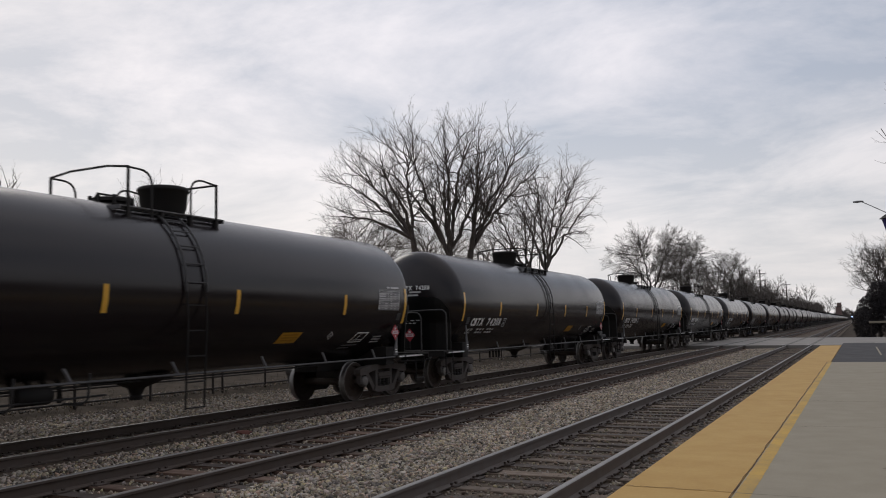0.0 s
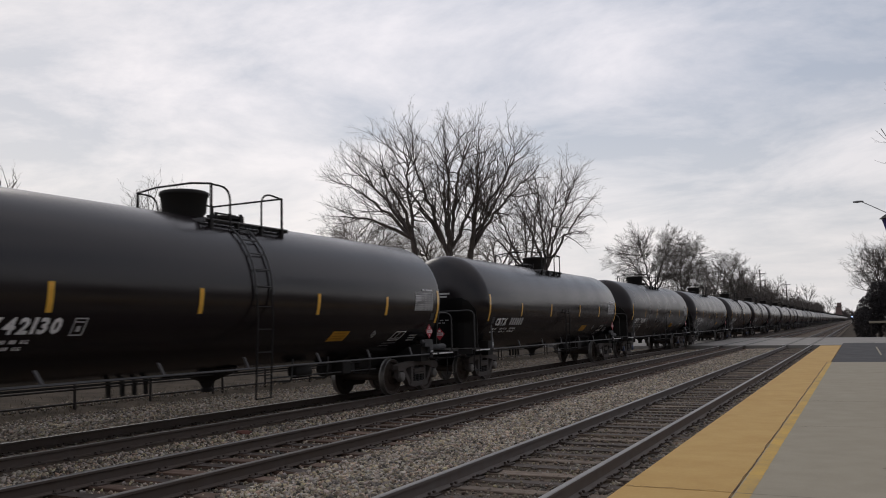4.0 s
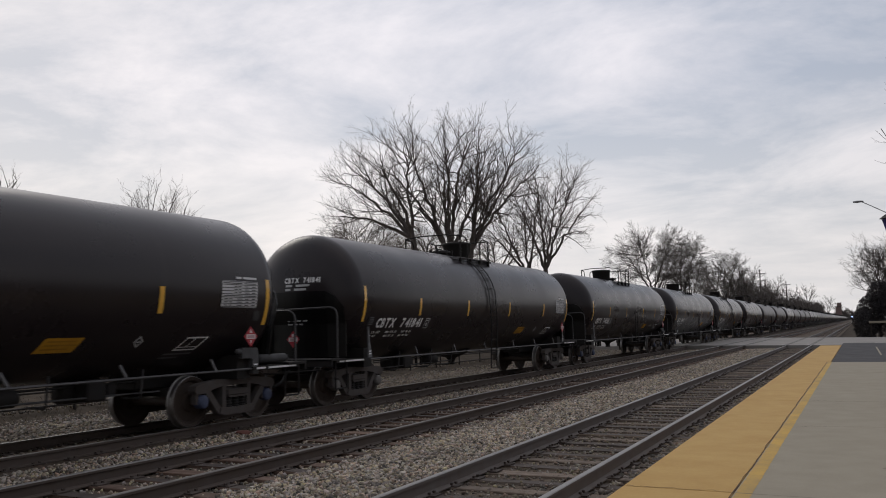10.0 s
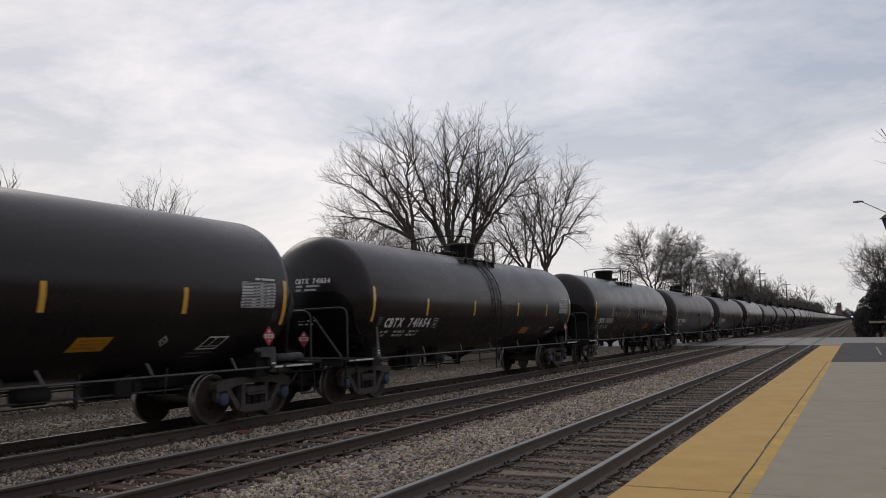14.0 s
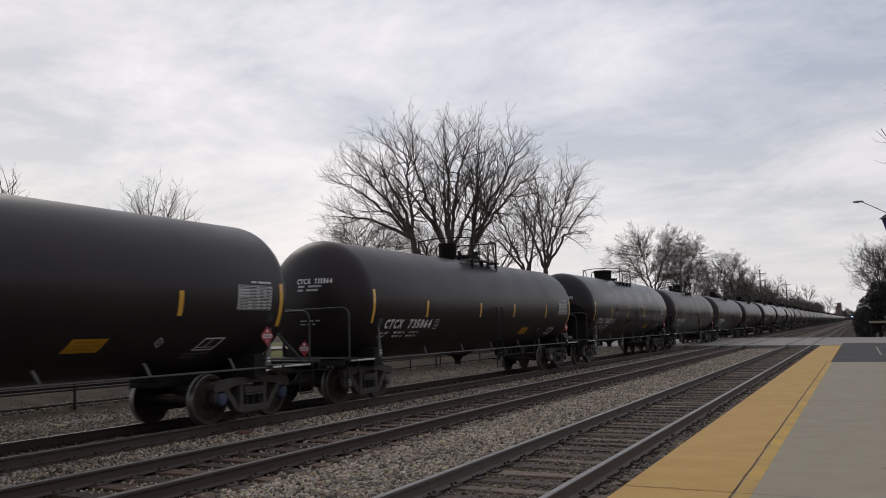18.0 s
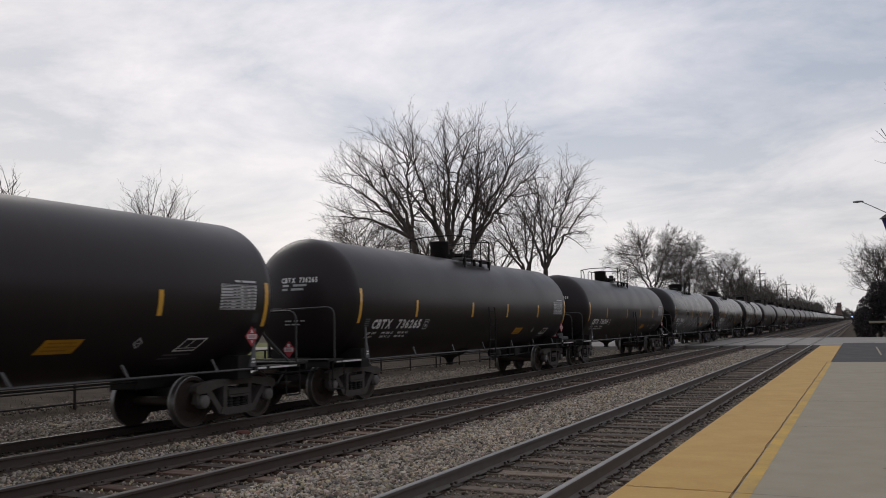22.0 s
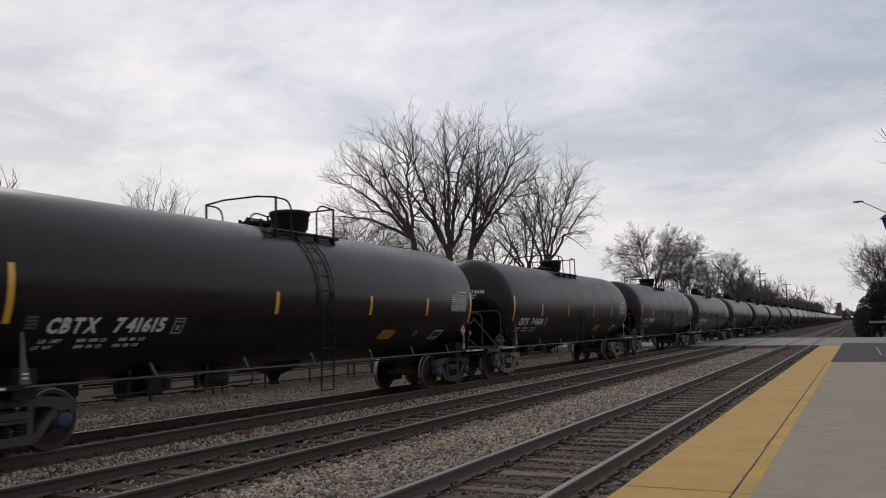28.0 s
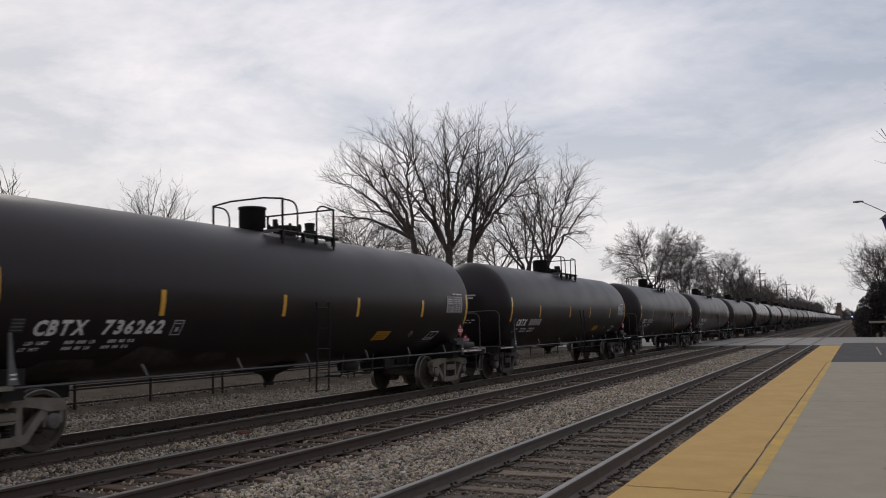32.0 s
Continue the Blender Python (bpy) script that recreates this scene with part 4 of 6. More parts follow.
        part("brake_cylinder", bm, M_GREY, car, "grey brake cylinder on the end platform", True)
        bm = bmesh.new()
        prism(bm, [(6.73, 1.40), (7.15, 1.39), (7.18, 1.30), (7.18, 0.90), (7.02, 0.91), (7.02, 1.17), (6.96, 1.20), (6.73, 1.20)], 1.32, 1.42)
        lathe(bm, [(0.03, 6.60), (0.05, 6.63), (0.05, 6.74)], "y", 10, at=(1.37, 0, 1.33))
        eb = part("elbow_bracket", bm, M_GREY, car, "bent grey bracket beside the brake cylinder")
        for z in (1.00, 1.06):
            bm = bmesh.new()
            box(bm, 1.422, 1.426, 7.05, 7.16, z, z + 0.03)
            part("bracket_mark", bm, M_WHITE, eb)
    if near:  # hand brake and hoses
        s = 1 if kind in "AC" else -1
        bm = bmesh.new()
        for k in range(16):
            w0, w1 = k * math.tau / 16, (k + 1) * math.tau / 16
            tube(bm, [(-0.92 + 0.27 * math.cos(w0), s * 8.24, 1.72 + 0.27 * math.sin(w0)), (-0.92 + 0.27 * math.cos(w1), s * 8.24, 1.72 + 0.27 * math.sin(w1))], 0.018, 5)
        for k in range(4):
            w0 = k * math.tau / 4 + 0.4
            tube(bm, [(-0.92, s * 8.22, 1.72), (-0.92 + 0.27 * math.cos(w0), s * 8.24, 1.72 + 0.27 * math.sin(w0))], 0.013, 5)
        part("hand_brake_wheel", bm, M_STEEL, car, "black hand brake wheel")
        bm = bmesh.new()
        box(bm, -1.06, -0.78, s * 8.10 - 0.07, s * 8.10 + 0.07, 1.07, 1.95, 0.02)
        part("hand_brake_housing", bm, M_STEEL, car)
        for s in (-1, 1):
            bm = bmesh.new()
            tube(bm, [(0.30, s * 8.55, 0.82), (0.34, s * 8.75, 0.74), (0.33, s * 8.90, 0.58), (0.25, s * 9.02, 0.50), (0.15, s * 9.06, 0.50)], 0.028, 6)
            part("air_hose", bm, M_RUBBER, car, "black rubber air hose")
            bm = bmesh.new()
            tube(bm, [(-1.2, s * 8.66, 0.84), (-0.6, s * 8.70, 0.80), (0.6, s * 8.70, 0.80), (1.2, s * 8.66, 0.84)], 0.016, 5)
            part("uncoupling_lever", bm, M_STEEL, car)
        for y in (-2.35, -2.05, -1.78, -1.52) if kind in "AB" else ():  # brake levers under the tank
            bm = bmesh.new()
            prism(bm, [(y - 0.03, 0.98), (y + 0.03, 0.98), (y + 0.05, 0.62), (y - 0.01, 0.62)], 0.06, 0.12)
            part("brake_lever", bm, M_STEEL, car)
    if fresh:
        bm = bmesh.new()  # valve on the near end's platform
        lathe(bm, [(0.10, 1.05), (0.10, 1.12), (0.06, 1.16), (0.06, 1.26), (0.13, 1.30), (0.13, 1.36), (0.05, 1.40), (0.04, 1.46)], "z", 12, at=(1.2, -7.9, 0))
        lathe(bm, [(0.05, -8.2), (0.09, -8.18), (0.07, -7.65), (0.05, -7.6)], "y", 10, at=(1.2, 0, 1.22))
        part("platform_valve", bm, M_GREY, car, "dusty valve casting on the end platform")
    # half-height shields that stand off the dished ends
    for s in (-1, 1) if kind in "AB" else ():
        n, layers = 14, []
        foot, hang = (1.25, 1.25) if brace and s < 0 else (1.09, 1.85)
        for back in (0.0, 0.03):
            for i in range(n + 1):
                for k in range(n + 1):
                    x = -1.24 + 2.48 * i / n
                    top = 2.58 - 0.35 * max(0.0, (abs(x) - 0.85) / 0.39) ** 2
                    z = foot + (top - foot) * k / n
                    off = 0.035 if s < 0 else 0.07 + 0.20 * min(1.0, max(0.0, (z - 1.3) / 1.2))
                    layers.append((x, -s * (head_y(x, max(z, hang)) - off + back), z))
        w, m = n + 1, (n + 1) ** 2
        fs = [(i * w + k, i * w + k + 1, (i + 1) * w + k + 1, (i + 1) * w + k) for i in range(n) for k in range(n)]
        fs += [tuple(m + q for q in f[::-1]) for f in fs]
        rim = [k for k in range(w)] + [i * w + n for i in range(1, w)] + [n * w + k for k in range(n - 1, -1, -1)] + [i * w for i in range(n - 1, 0, -1)]
        fs += [(a, b, b + m, a + m) for a, b in zip(rim, rim[1:] + rim[:1])]
        me = mesh_of("head_shield", layers, fs, M_SHIELD)
        part("head_shield", me, None, car, "black steel shield on the tank end")
    # long side pipe on hangers
    for q in (-1, 1):
        bm = bmesh.new()
        tube(bm, [(q * 1.40, -7.0, 1.0), (q * 1.40, 7.0, 1.0)], 0.022, 6)
        part("side_pipe", bm, M_PIPE, car, "thin grey pipe along the side")
        for y in (-4.66, -2.40, -0.3, 2.0, 4.0, 6.0) if near else ():
            bm = bmesh.new()
            prism(bm, [(y - 0.10, 1.22), (y - 0.05, 1.22), (y + 0.10, 0.99), (y + 0.05, 0.99)], q * 1.37, q * 1.40)
            part("pipe_hanger", bm, M_BRACKET, car)
    # under the tank
    bm = bmesh.new()
    lathe(bm, [(0.60, 1.00), (0.50, 0.88), (0.16, 0.74), (0.10, 0.62), (0.12, 0.58), (0.12, 0.53)], "z", 18, at=(0, 0.15, 0))
    box(bm, -0.06, 0.06, -1.0, 1.0, 0.86, 0.95)
    part("bottom_outlet", bm, M_STEEL, car, "bottom outlet valve with its skid")
    yb = 4.1 if gear else -3.95
    bm = bmesh.new()
    lathe(bm, [(0.06, yb - 0.42), (0.17, yb - 0.38), (0.17, yb + 0.38), (0.06, yb + 0.42)], "y", 14, at=(0.25, 0, 0.78))
    part("air_reservoir", bm, M_STEEL, car)
    bm = bmesh.new()
    box(bm, 0.40, 0.72, yb - 0.20, yb + 0.18, 0.64, 0.98, 0.03)
    box(bm, 0.44, 0.66, yb + 0.24, yb + 0.42, 0.70, 0.9, 0.02)
    part("brake_valve", bm, M_STEEL, car, "boxy brake valve hung below the tank")
    if near:
        d = 1 if gear else -1
        bm = bmesh.new()
        lathe(bm, [(0.05, yb - 1.62 * d - 0.30), (0.14, yb - 1.62 * d - 0.28), (0.14, yb - 1.62 * d + 0.25), (0.10, yb - 1.62 * d + 0.30)], "y", 14, at=(0.55, 0, 0.80))
        part("small_reservoir", bm, M_STEEL, car, "small air reservoir hung below the tank", True)
        for y in (yb - 2.35 * d, yb - 1.05 * d, yb + 0.75 * d):
            bm = bmesh.new()
            tube(bm, [(0.9, y, 1.10), (0.86, y, 0.70), (0.78, y + 0.05 * d, 0.62), (0.35, y + 0.05 * d, 0.62)], 0.022, 5)
            part("brake_hanger", bm, M_RAILING, car)
        bm = bmesh.new()
        tube(bm, [(0.62, yb - 2.9 * d, 0.72), (0.70, yb + 1.3 * d, 0.70)], 0.018, 5)
        part("brake_rod", bm, M_RAILING, car, "long brake rod")
    bm = bmesh.new()
    tube(bm, [(0.4, -5.2, 0.88), (0.4, 5.2, 0.88)], 0.02, 5)
    part("brake_pipe", bm, M_STEEL, car)
    # side ladder
    top = 2.50 if ladder_high else 2.28
    bm = bmesh.new()
    for d in (-0.22, 0.22):
        tube(bm, [(1.56, d, top), (1.60, d, 1.9), (1.56, d, 1.0), (1.54, d, 0.42)], 0.02, 5)
    k = 0.44
    while k < top + 0.01:
        tube(bm, [(1.57, -0.22, k), (1.57, 0.22, k)], 0.014, 5)
        k += 0.43
    part("side_ladder", bm, M_STEEL, car, "narrow side ladder")
    if ladder_high:
        bm = bmesh.new()
        for d in (-0.24, 0.24):
            tube(bm, [(on_tank(0, a, 0.05)[0], d, on_tank(0, a, 0.05)[2]) for a in (-0.05, 0.3, 0.6, 0.9, 1.2, 1.45)], 0.022, 5)
        for a in (0.1, 0.42, 0.74, 1.06, 1.36):
            c = on_tank(0, a, 0.05)
            tube(bm, [(c[0], -0.24, c[2]), (c[0], 0.24, c[2])], 0.014, 5)
        part("shell_ladder", bm, M_RAILING, car, "curved ladder up the shell")
    top_fittings(car, kind)
    if near:
        plate = lambda o, m, name, lab, lift=0.006: part(name, decal(o, lift), m, car, lab)
        plate([(2.56, 1.445), (3.22, 1.445), (3.34, 1.66), (2.68, 1.66)], M_ORANGE, "warning_panel", "slanted orange warning panel")
        for z, a, b in ((1.60, 2.72, 3.22), (1.545, 2.69, 3.24), (1.49, 2.66, 3.10)):
            plate([(a, z), (b, z), (b + 0.012, z + 0.022), (a + 0.012, z + 0.022)], M_ORANGE_INK, "panel_print", "", 0.010)
        # slanted white outline panel
        for o in ([(5.27, 1.40), (5.77, 1.40), (5.78, 1.42), (5.28, 1.42)], [(5.47, 1.60), (5.97, 1.60), (5.98, 1.625), (5.48, 1.625)], [(5.27, 1.40), (5.30, 1.40), (5.51, 1.62), (5.48, 1.62)],
                  [(5.75, 1.40), (5.78, 1.40), (5.98, 1.62), (5.95, 1.62)], [(5.33, 1.45), (5.81, 1.45), (5.82, 1.46), (5.34, 1.46)], [(5.53, 1.46), (5.55, 1.46), (5.72, 1.62), (5.70, 1.62)]):
            plate(o, M_WHITE, "outline_panel", "white outlined stencil panel")
        for z, a, b in ((1.33, 5.1, 5.75), (1.27, 5.05, 5.5)):
            plate([(a, z), (b, z), (b + 0.03, z + 0.025), (a + 0.03, z + 0.025)], M_BRACKET, "stencil_line", "")
        plate([(4.31, 1.565), (4.41, 1.475), (4.51, 1.575), (4.41, 1.665)], M_DIM, "small_stencil", "white diamond stencil")
        plate([(4.34, 1.567), (4.41, 1.505), (4.48, 1.573), (4.41, 1.635)], M_INK, "small_stencil", "", 0.009)
        plate([(4.37, 1.555), (4.45, 1.565), (4.45, 1.585), (4.37, 1.575)], M_DIM, "small_stencil", "", 0.012)
        for z in (1.50, 1.44, 1.38) if glossy else ():
            plate([(6.25, z), (6.62, z), (6.64, z + 0.03), (6.27, z + 0.03)], M_DIM, "stencil_line", "")
        # data panel
        plate([(6.05 + panel, 2.14), (7.02 + panel, 2.14), (7.04 + panel, 2.62), (6.07 + panel, 2.62)], M_PANEL, "data_panel", "pale panel of small print")
        arc_of = lambda q: math.asin((q - Z_TANK) / R_TANK) * R_TANK
        vs, fs = [], []
        for k in range(9):
            z = 2.148 + k * 0.0565
            marks = [(6.05, 7.03, z, 0.013)]
            if k < 8:
                cells = ((6.10, 6.60), (6.66, 6.98)) if k in (3, 7) else ((6.12, 6.22), (6.25, 6.33), (6.46, 6.60), (6.68, 6.78), (6.86, 6.96)) if k < 3 else ((6.38, 6.46), (6.49, 6.57), (6.66, 6.78), (6.86, 6.97))
                marks += [(a, b, z + 0.024, 0.016) for a, b in cells]
            for a, b, q, tall in marks:
                i = len(vs)
                vs += [on_tank(u + panel, arc_of(q) + v, 0.010) for u, v in ((a, 0), (b, 0), (b, tall), (a, tall))]
                fs.append((i, i + 1, i + 2, i + 3))
        part("small_print", mesh_of("small_print", vs, fs, M_INK), None, car)["kind"] = "stuff"
        for a, b in ((6.45, 6.60), (6.64, 7.02)):
            plate([(a + panel, 2.66), (b + panel, 2.66), (b + panel, 2.70), (a + panel, 2.70)], M_PANEL, "data_heading", "")
        plate([(6.98, 1.90), (7.16, 1.90), (7.16, 2.08), (6.98, 2.08)], M_FAINT, "small_stencil", "")
        # placards
        for y, z in ((6.93, 1.60),):
            bm = bmesh.new()
            prism(bm, [(y - 0.19, z), (y, z - 0.19), (y + 0.19, z), (y, z + 0.19)], 1.44, 1.447)
            pl = part("placard", bm, M_RED, car, "red diamond placard")
            bm = bmesh.new()
            box(bm, 1.448, 1.452, y - 0.13, y + 0.13, z - 0.042, z + 0.042)
            part("placard_band", bm, M_PLAC, pl)
            bm = bmesh.new()
            box(bm, 1.453, 1.456, y - 0.10, y + 0.10, z - 0.026, z + 0.026)
            part("placard_numeral", bm, M_PLAC_INK, pl)
            bm = bmesh.new()
            prism(bm, [(y - 0.02, z - 0.07), (y + 0.02, z - 0.07), (y, z - 0.13)], 1.448, 1.452)
            part("placard_mark", bm, M_PLAC, pl)
            bm = bmesh.new()
            prism(bm, [(y - 0.04, z + 0.07), (y + 0.04, z + 0.07), (y, z + 0.14)], 1.448, 1.452)
            part("placard_mark", bm, M_PLAC, pl)
        bm = bmesh.new()
        y0 = -8.42
        xx, zz = (0.30, 1.50) if kind in "AB" else (0.26, 1.28)
        f = [(xx - 0.17, zz), (xx, zz - 0.19), (xx + 0.17, zz), (xx, zz + 0.19)]
        vs = [bm.verts.new((a, y0, b)) for a, b in f] + [bm.verts.new((a, y0 + 0.006, b)) for a, b in f]
        bm.faces.new(vs[:4])
        bm.faces.new(vs[4:])
        for i in range(4):
            bm.faces.new((vs[i], vs[(i + 1) % 4], vs[4 + (i + 1) % 4], vs[4 + i]))
        pl = part("placard", bm, M_RED, car, "red diamond placard on the end")
        bm = bmesh.new()
        box(bm, xx - 0.12, xx + 0.12, y0 - 0.004, y0 - 0.001, zz - 0.045, zz + 0.045)
        part("placard_band", bm, M_PLAC, pl)
        bm = bmesh.new()
        box(bm, xx - 0.085, xx + 0.085, y0 - 0.008, y0 - 0.005, zz - 0.026, zz + 0.026)
        part("placard_numeral", bm, M_PLAC_INK, pl)
        bm = bmesh.new()
        box(bm, xx - 0.035, xx + 0.035, y0 - 0.004, y0 - 0.001, zz + 0.065, zz + 0.125)
        part("placard_mark", bm, M_PLAC, pl)
        bm = bmesh.new()
        tube(bm, [(xx, y0 + 0.02, 1.05), (xx, y0 + 0.02, zz)], 0.015, 5)
        part("placard_holder", bm, M_STEEL, pl)
        # stencils on the near end and on the corner box
        for z, a, b in ((2.70, -0.16, 0.02), (2.70, 0.13, 0.48), (2.61, -0.17, -0.02), (2.61, 0.08, 0.40)):
            part("end_stencil", end_quad(a, b, z, z + 0.05, M_DIM, "end_stencil"), None, car)
        for z, a, b in ((1.90, -0.1, 0.45), (1.82, -0.1, 0.32)):
            w, pts = (b - a) / 9, []
            bm = bmesh.new()
            for k in range(9):
                if k not in (3, 6):
                    bm.faces.new([bm.verts.new((a + w * (k + u), head_y(0.2, 1.86) - 0.05, z + v)) for u, v in ((0.1, 0), (0.9, 0), (0.9, 0.03), (0.1, 0.03))])
            part("end_stencil", bm, M_DIM, car)["kind"] = "stuff"
        plate([(-7.02, 1.78), (-6.80, 1.78), (-6.80, 1.98), (-7.02, 1.98)], M_INK, "stencil_box", "", 0.006)
        for z in (1.80, 1.85, 1.90, 1.95):
            plate([(-7.0, z), (-6.82, z), (-6.82, z + 0.02), (-7.0, z + 0.02)], M_BRACKET, "stencil_line", "", 0.009)
        # load limit and light weight: small capitals, the figures as bars
        f = lambda q: math.asin((q - Z_TANK) / R_TANK) * R_TANK
        for z, words in ((1.595, (("LD LMT", -6.70, 0.38), (7, -6.06, 0), ("LB", -5.62, 0.11), (6, -5.28, 0), ("KG", -4.89, 0.13))), (1.505, (("LT WT", -6.76, 0.32), (6, -6.06, 0), ("LB", -5.67, 0.11), (6, -5.36, 0), ("KG", -4.97, 0.13)))):
            vs, fs = [], []
            for w, y0, wide in words:
                i = len(vs)
                if isinstance(w, int):
                    for k in range(w):
                        i = len(vs)
                        if k != 3:
                            vs += [on_tank(y0 + k * 0.055 + u, f(z) + v, 0.007) for u, v in ((0, 0), (0.038, 0), (0.048, 0.06), (0.010, 0.06))]
                            fs.append((i, i + 1, i + 2, i + 3))
                else:
                    gv, gf = lettering(w, 0.062, wide, 0.16)
                    vs += [on_tank(y0 + u, f(z) + v, 0.007) for u, v in gv]
                    fs += [tuple(i + q for q in t) for t in gf]
            part("weight_stencil", mesh_of("weight_stencil", vs, fs, M_WHITE), None, car)["kind"] = "stuff"
        bm = bmesh.new()  # printed strip on the platform edge
        for a, b in ((-8.3, -8.1), (-8.05, -7.3)):
            box(bm, 1.452, 1.456, a, b, 0.985, 1.02)
        part("printed_strip", bm, M_WHITE, car)
        bm = bmesh.new()
        for a, b in ((7.1, 7.35), (7.45, 8.3)):
            box(bm, 1.452, 1.456, a, b, 0.985, 1.02)
        part("printed_strip", bm, M_WHITE, car)
    return car


# what is lettered on each car, and its kind
MARKS = {2: ("CBTX", "742118"), 3: ("CBTX", "742129"), 4: ("CBTX", "742130"), 6: ("CBTX", "741697"), 7: ("CBTX", "741804"), 8: ("CBTX", "741833"), 9: ("CBTX", "741841"), 10: ("CBTX", "741511"),
         11: ("CBTX", "741471"), 12: ("CBTX", "741654"), 14: ("CBTX", "736328"), 15: ("CTCX", "735864"), 16: ("CTCX", "743072"), 17: ("CBTX", "736209"), 18: ("CBTX", "736265"),
         19: ("CBTX", "736204"), 20: ("CBTX", "741616"), 22: ("CBTX", "741615"), 23: ("CBTX", "741606"), 24: ("CTCX", "743058"), 25: ("CBTX", "736262")}
KINDS = dict(zip(range(0, 27), "BBAAABABABAABADCADCCBABBBCC"))
FRESH, BLUE, BRACE = (23, 24, 25), (6, 8, 10, 11, 12, 14, 16, 20, 22), (7, 12, 14, 17, 20, 22, 23, 24)
HIGH = (1, 2, 3, 4, 8, 9, 12, 22)
# where the tape marks of a car stand off the usual places
TAPES = {1: (-1.86, 1.12), 2: (-1.25, 1.85), 3: (-1.07, 1.64), 6: (-1.84, 1.73), 8: (-1.50, 1.52), 9: (-1.66, 1.50), 11: (-1.38, 1.92), 19: (-0.98, 1.72), 20: (-1.63, 1.65), 24: (-1.69, 1.55)}
FIRST_TAPE = {25: -4.36}
LAST_TAPE = {9: 4.74, 18: 4.39, 24: 4.52}
TAPE_MESH = {}
# dull overpainted patches low on two cars
PATCHES = {10: ([(-4.30, 1.12), (-1.75, 1.12), (-2.15, 1.38), (-3.70, 1.38)], [(-3.70, 1.385), (-2.15, 1.385), (-2.88, 1.72), (-3.06, 1.74)]),
           25: ([(-6.55, 1.16), (-5.15, 1.16), (-5.35, 1.34), (-6.25, 1.36)], [(-5.10, 1.16), (-3.35, 1.16), (-3.75, 1.42), (-4.55, 1.52)], [(-3.2, 1.16), (-2.2, 1.16), (-2.4, 1.36), (-3.0, 1.34)])}
CARS, MASTER = [], {}
DIGITS = sum(glyph(ch)[2] - min(v[0] for v in glyph(ch)[0]) + 0.13 for ch in "741833")
LAST_CAR = 56
for n in range(0, LAST_CAR + 1):
    kind = KINDS.get(n, "AC"[(n * 7 // 3) % 2])
    near = n < 29
    DULL[0] = 0.05 if kind in "CD" else 0.0
    key = (kind, near, n in FRESH, n in BLUE, n in BRACE, n in HIGH, n < 6, -0.2 if n in (16, 24) else 0.0, kind in "AC" or n == 5)
    here = pose(X_FAR, car_y(n, 0), Z_FAR)
    if key not in MASTER:
        car = MASTER[key] = tank_car(*key)
        car.matrix_basis = here
    else:
        car = copy_thing(MASTER[key], here)
        for o in car.children:
            if o.name.startswith(("lettering", "tape_mark")):
                for c in o.children_recursive:
                    bpy.data.objects.remove(c)
                bpy.data.objects.remove(o)
        for o in car.children_recursive:
            if o.name.startswith("wheelset"):
                (FRONT_AXLES if o.matrix_basis.translation.y < 0 else REAR_AXLES).append(o)
    second, third = TAPES.get(n, {"A": (-1.62, 1.85), "B": (-1.62, 1.85), "C": (-1.15, 1.55), "D": (-1.5, 1.12)}[kind])
    for y, z0, z1 in ((-7.30, 1.87, 2.69), (FIRST_TAPE.get(n, -4.60), 2.02, 2.46), (second, 2.02, 2.46), (third, 2.02, 2.46), (LAST_TAPE.get(n, 4.65), 2.02, 2.46), (7.33, 1.82, 2.68)):
        if n in (20, 22) and -5 < y < -4:
            continue
        if (y, DULL[0]) not in TAPE_MESH:
            TAPE_MESH[y, DULL[0]] = finish("tape_mark", decal([(y - 0.052, z0), (y + 0.052, z0), (y + 0.052, z1), (y - 0.052, z1)]), M_YELLOW)
        part("tape_mark", TAPE_MESH[y, DULL[0]], None, car, "yellow reflective tape")
    if n in MARKS:
        a, b = MARKS[n]
        for me in side_text(a, -6.66, 1.735, 0.24, 0.92):
            part("lettering", me, None, car, "white stencilled letter")
        digits = sum(glyph(ch)[2] - min(v[0] for v in glyph(ch)[0]) + 0.13 for ch in b)
        wide = 1.15 * digits / DIGITS
        for me in side_text(b, -5.47, 1.735, 0.24, wide):
            part("lettering", me, None, car, "white stencilled numeral")
        gap = -5.47 + wide + 0.14 + 4.02
        vs, fs = lettering(a + " " + b, 0.12, 0.95, 0.0)
        part("lettering", end_mesh([(u - (0.42 if n == 10 else 0.2), v + 2.79) for u, v in vs], fs, M_WHITE, "lettering"), None, car, "white stencilled letters on the end")["kind"] = "stuff"
        for o in ([(-4.02, 1.66), (-3.79, 1.66), (-3.79, 1.68), (-4.02, 1.68)], [(-3.985, 1.90), (-3.755, 1.90), (-3.755, 1.92), (-3.985, 1.92)], [(-4.02, 1.66), (-3.998, 1.66), (-3.963, 1.92), (-3.985, 1.92)],
                  [(-3.812, 1.66), (-3.79, 1.66), (-3.755, 1.92), (-3.777, 1.92)], [(-3.93, 1.72), (-3.86, 1.72), (-3.85, 1.80), (-3.92, 1.80)], [(-3.96, 1.85), (-3.81, 1.85), (-3.806, 1.87), (-3.956, 1.87)]):
            part("lettering", finish("lettering", decal([(y + gap, z + 0.03) for y, z in o]), M_DIM), None, car, "white stencilled box")
    elif near:
        for me in side_text("CBTX", -6.66, 1.735, 0.24, 0.92):
            part("lettering", me, None, car, "white stencilled letter")
        for k in range(6):
            y = -5.47 + k * 0.192
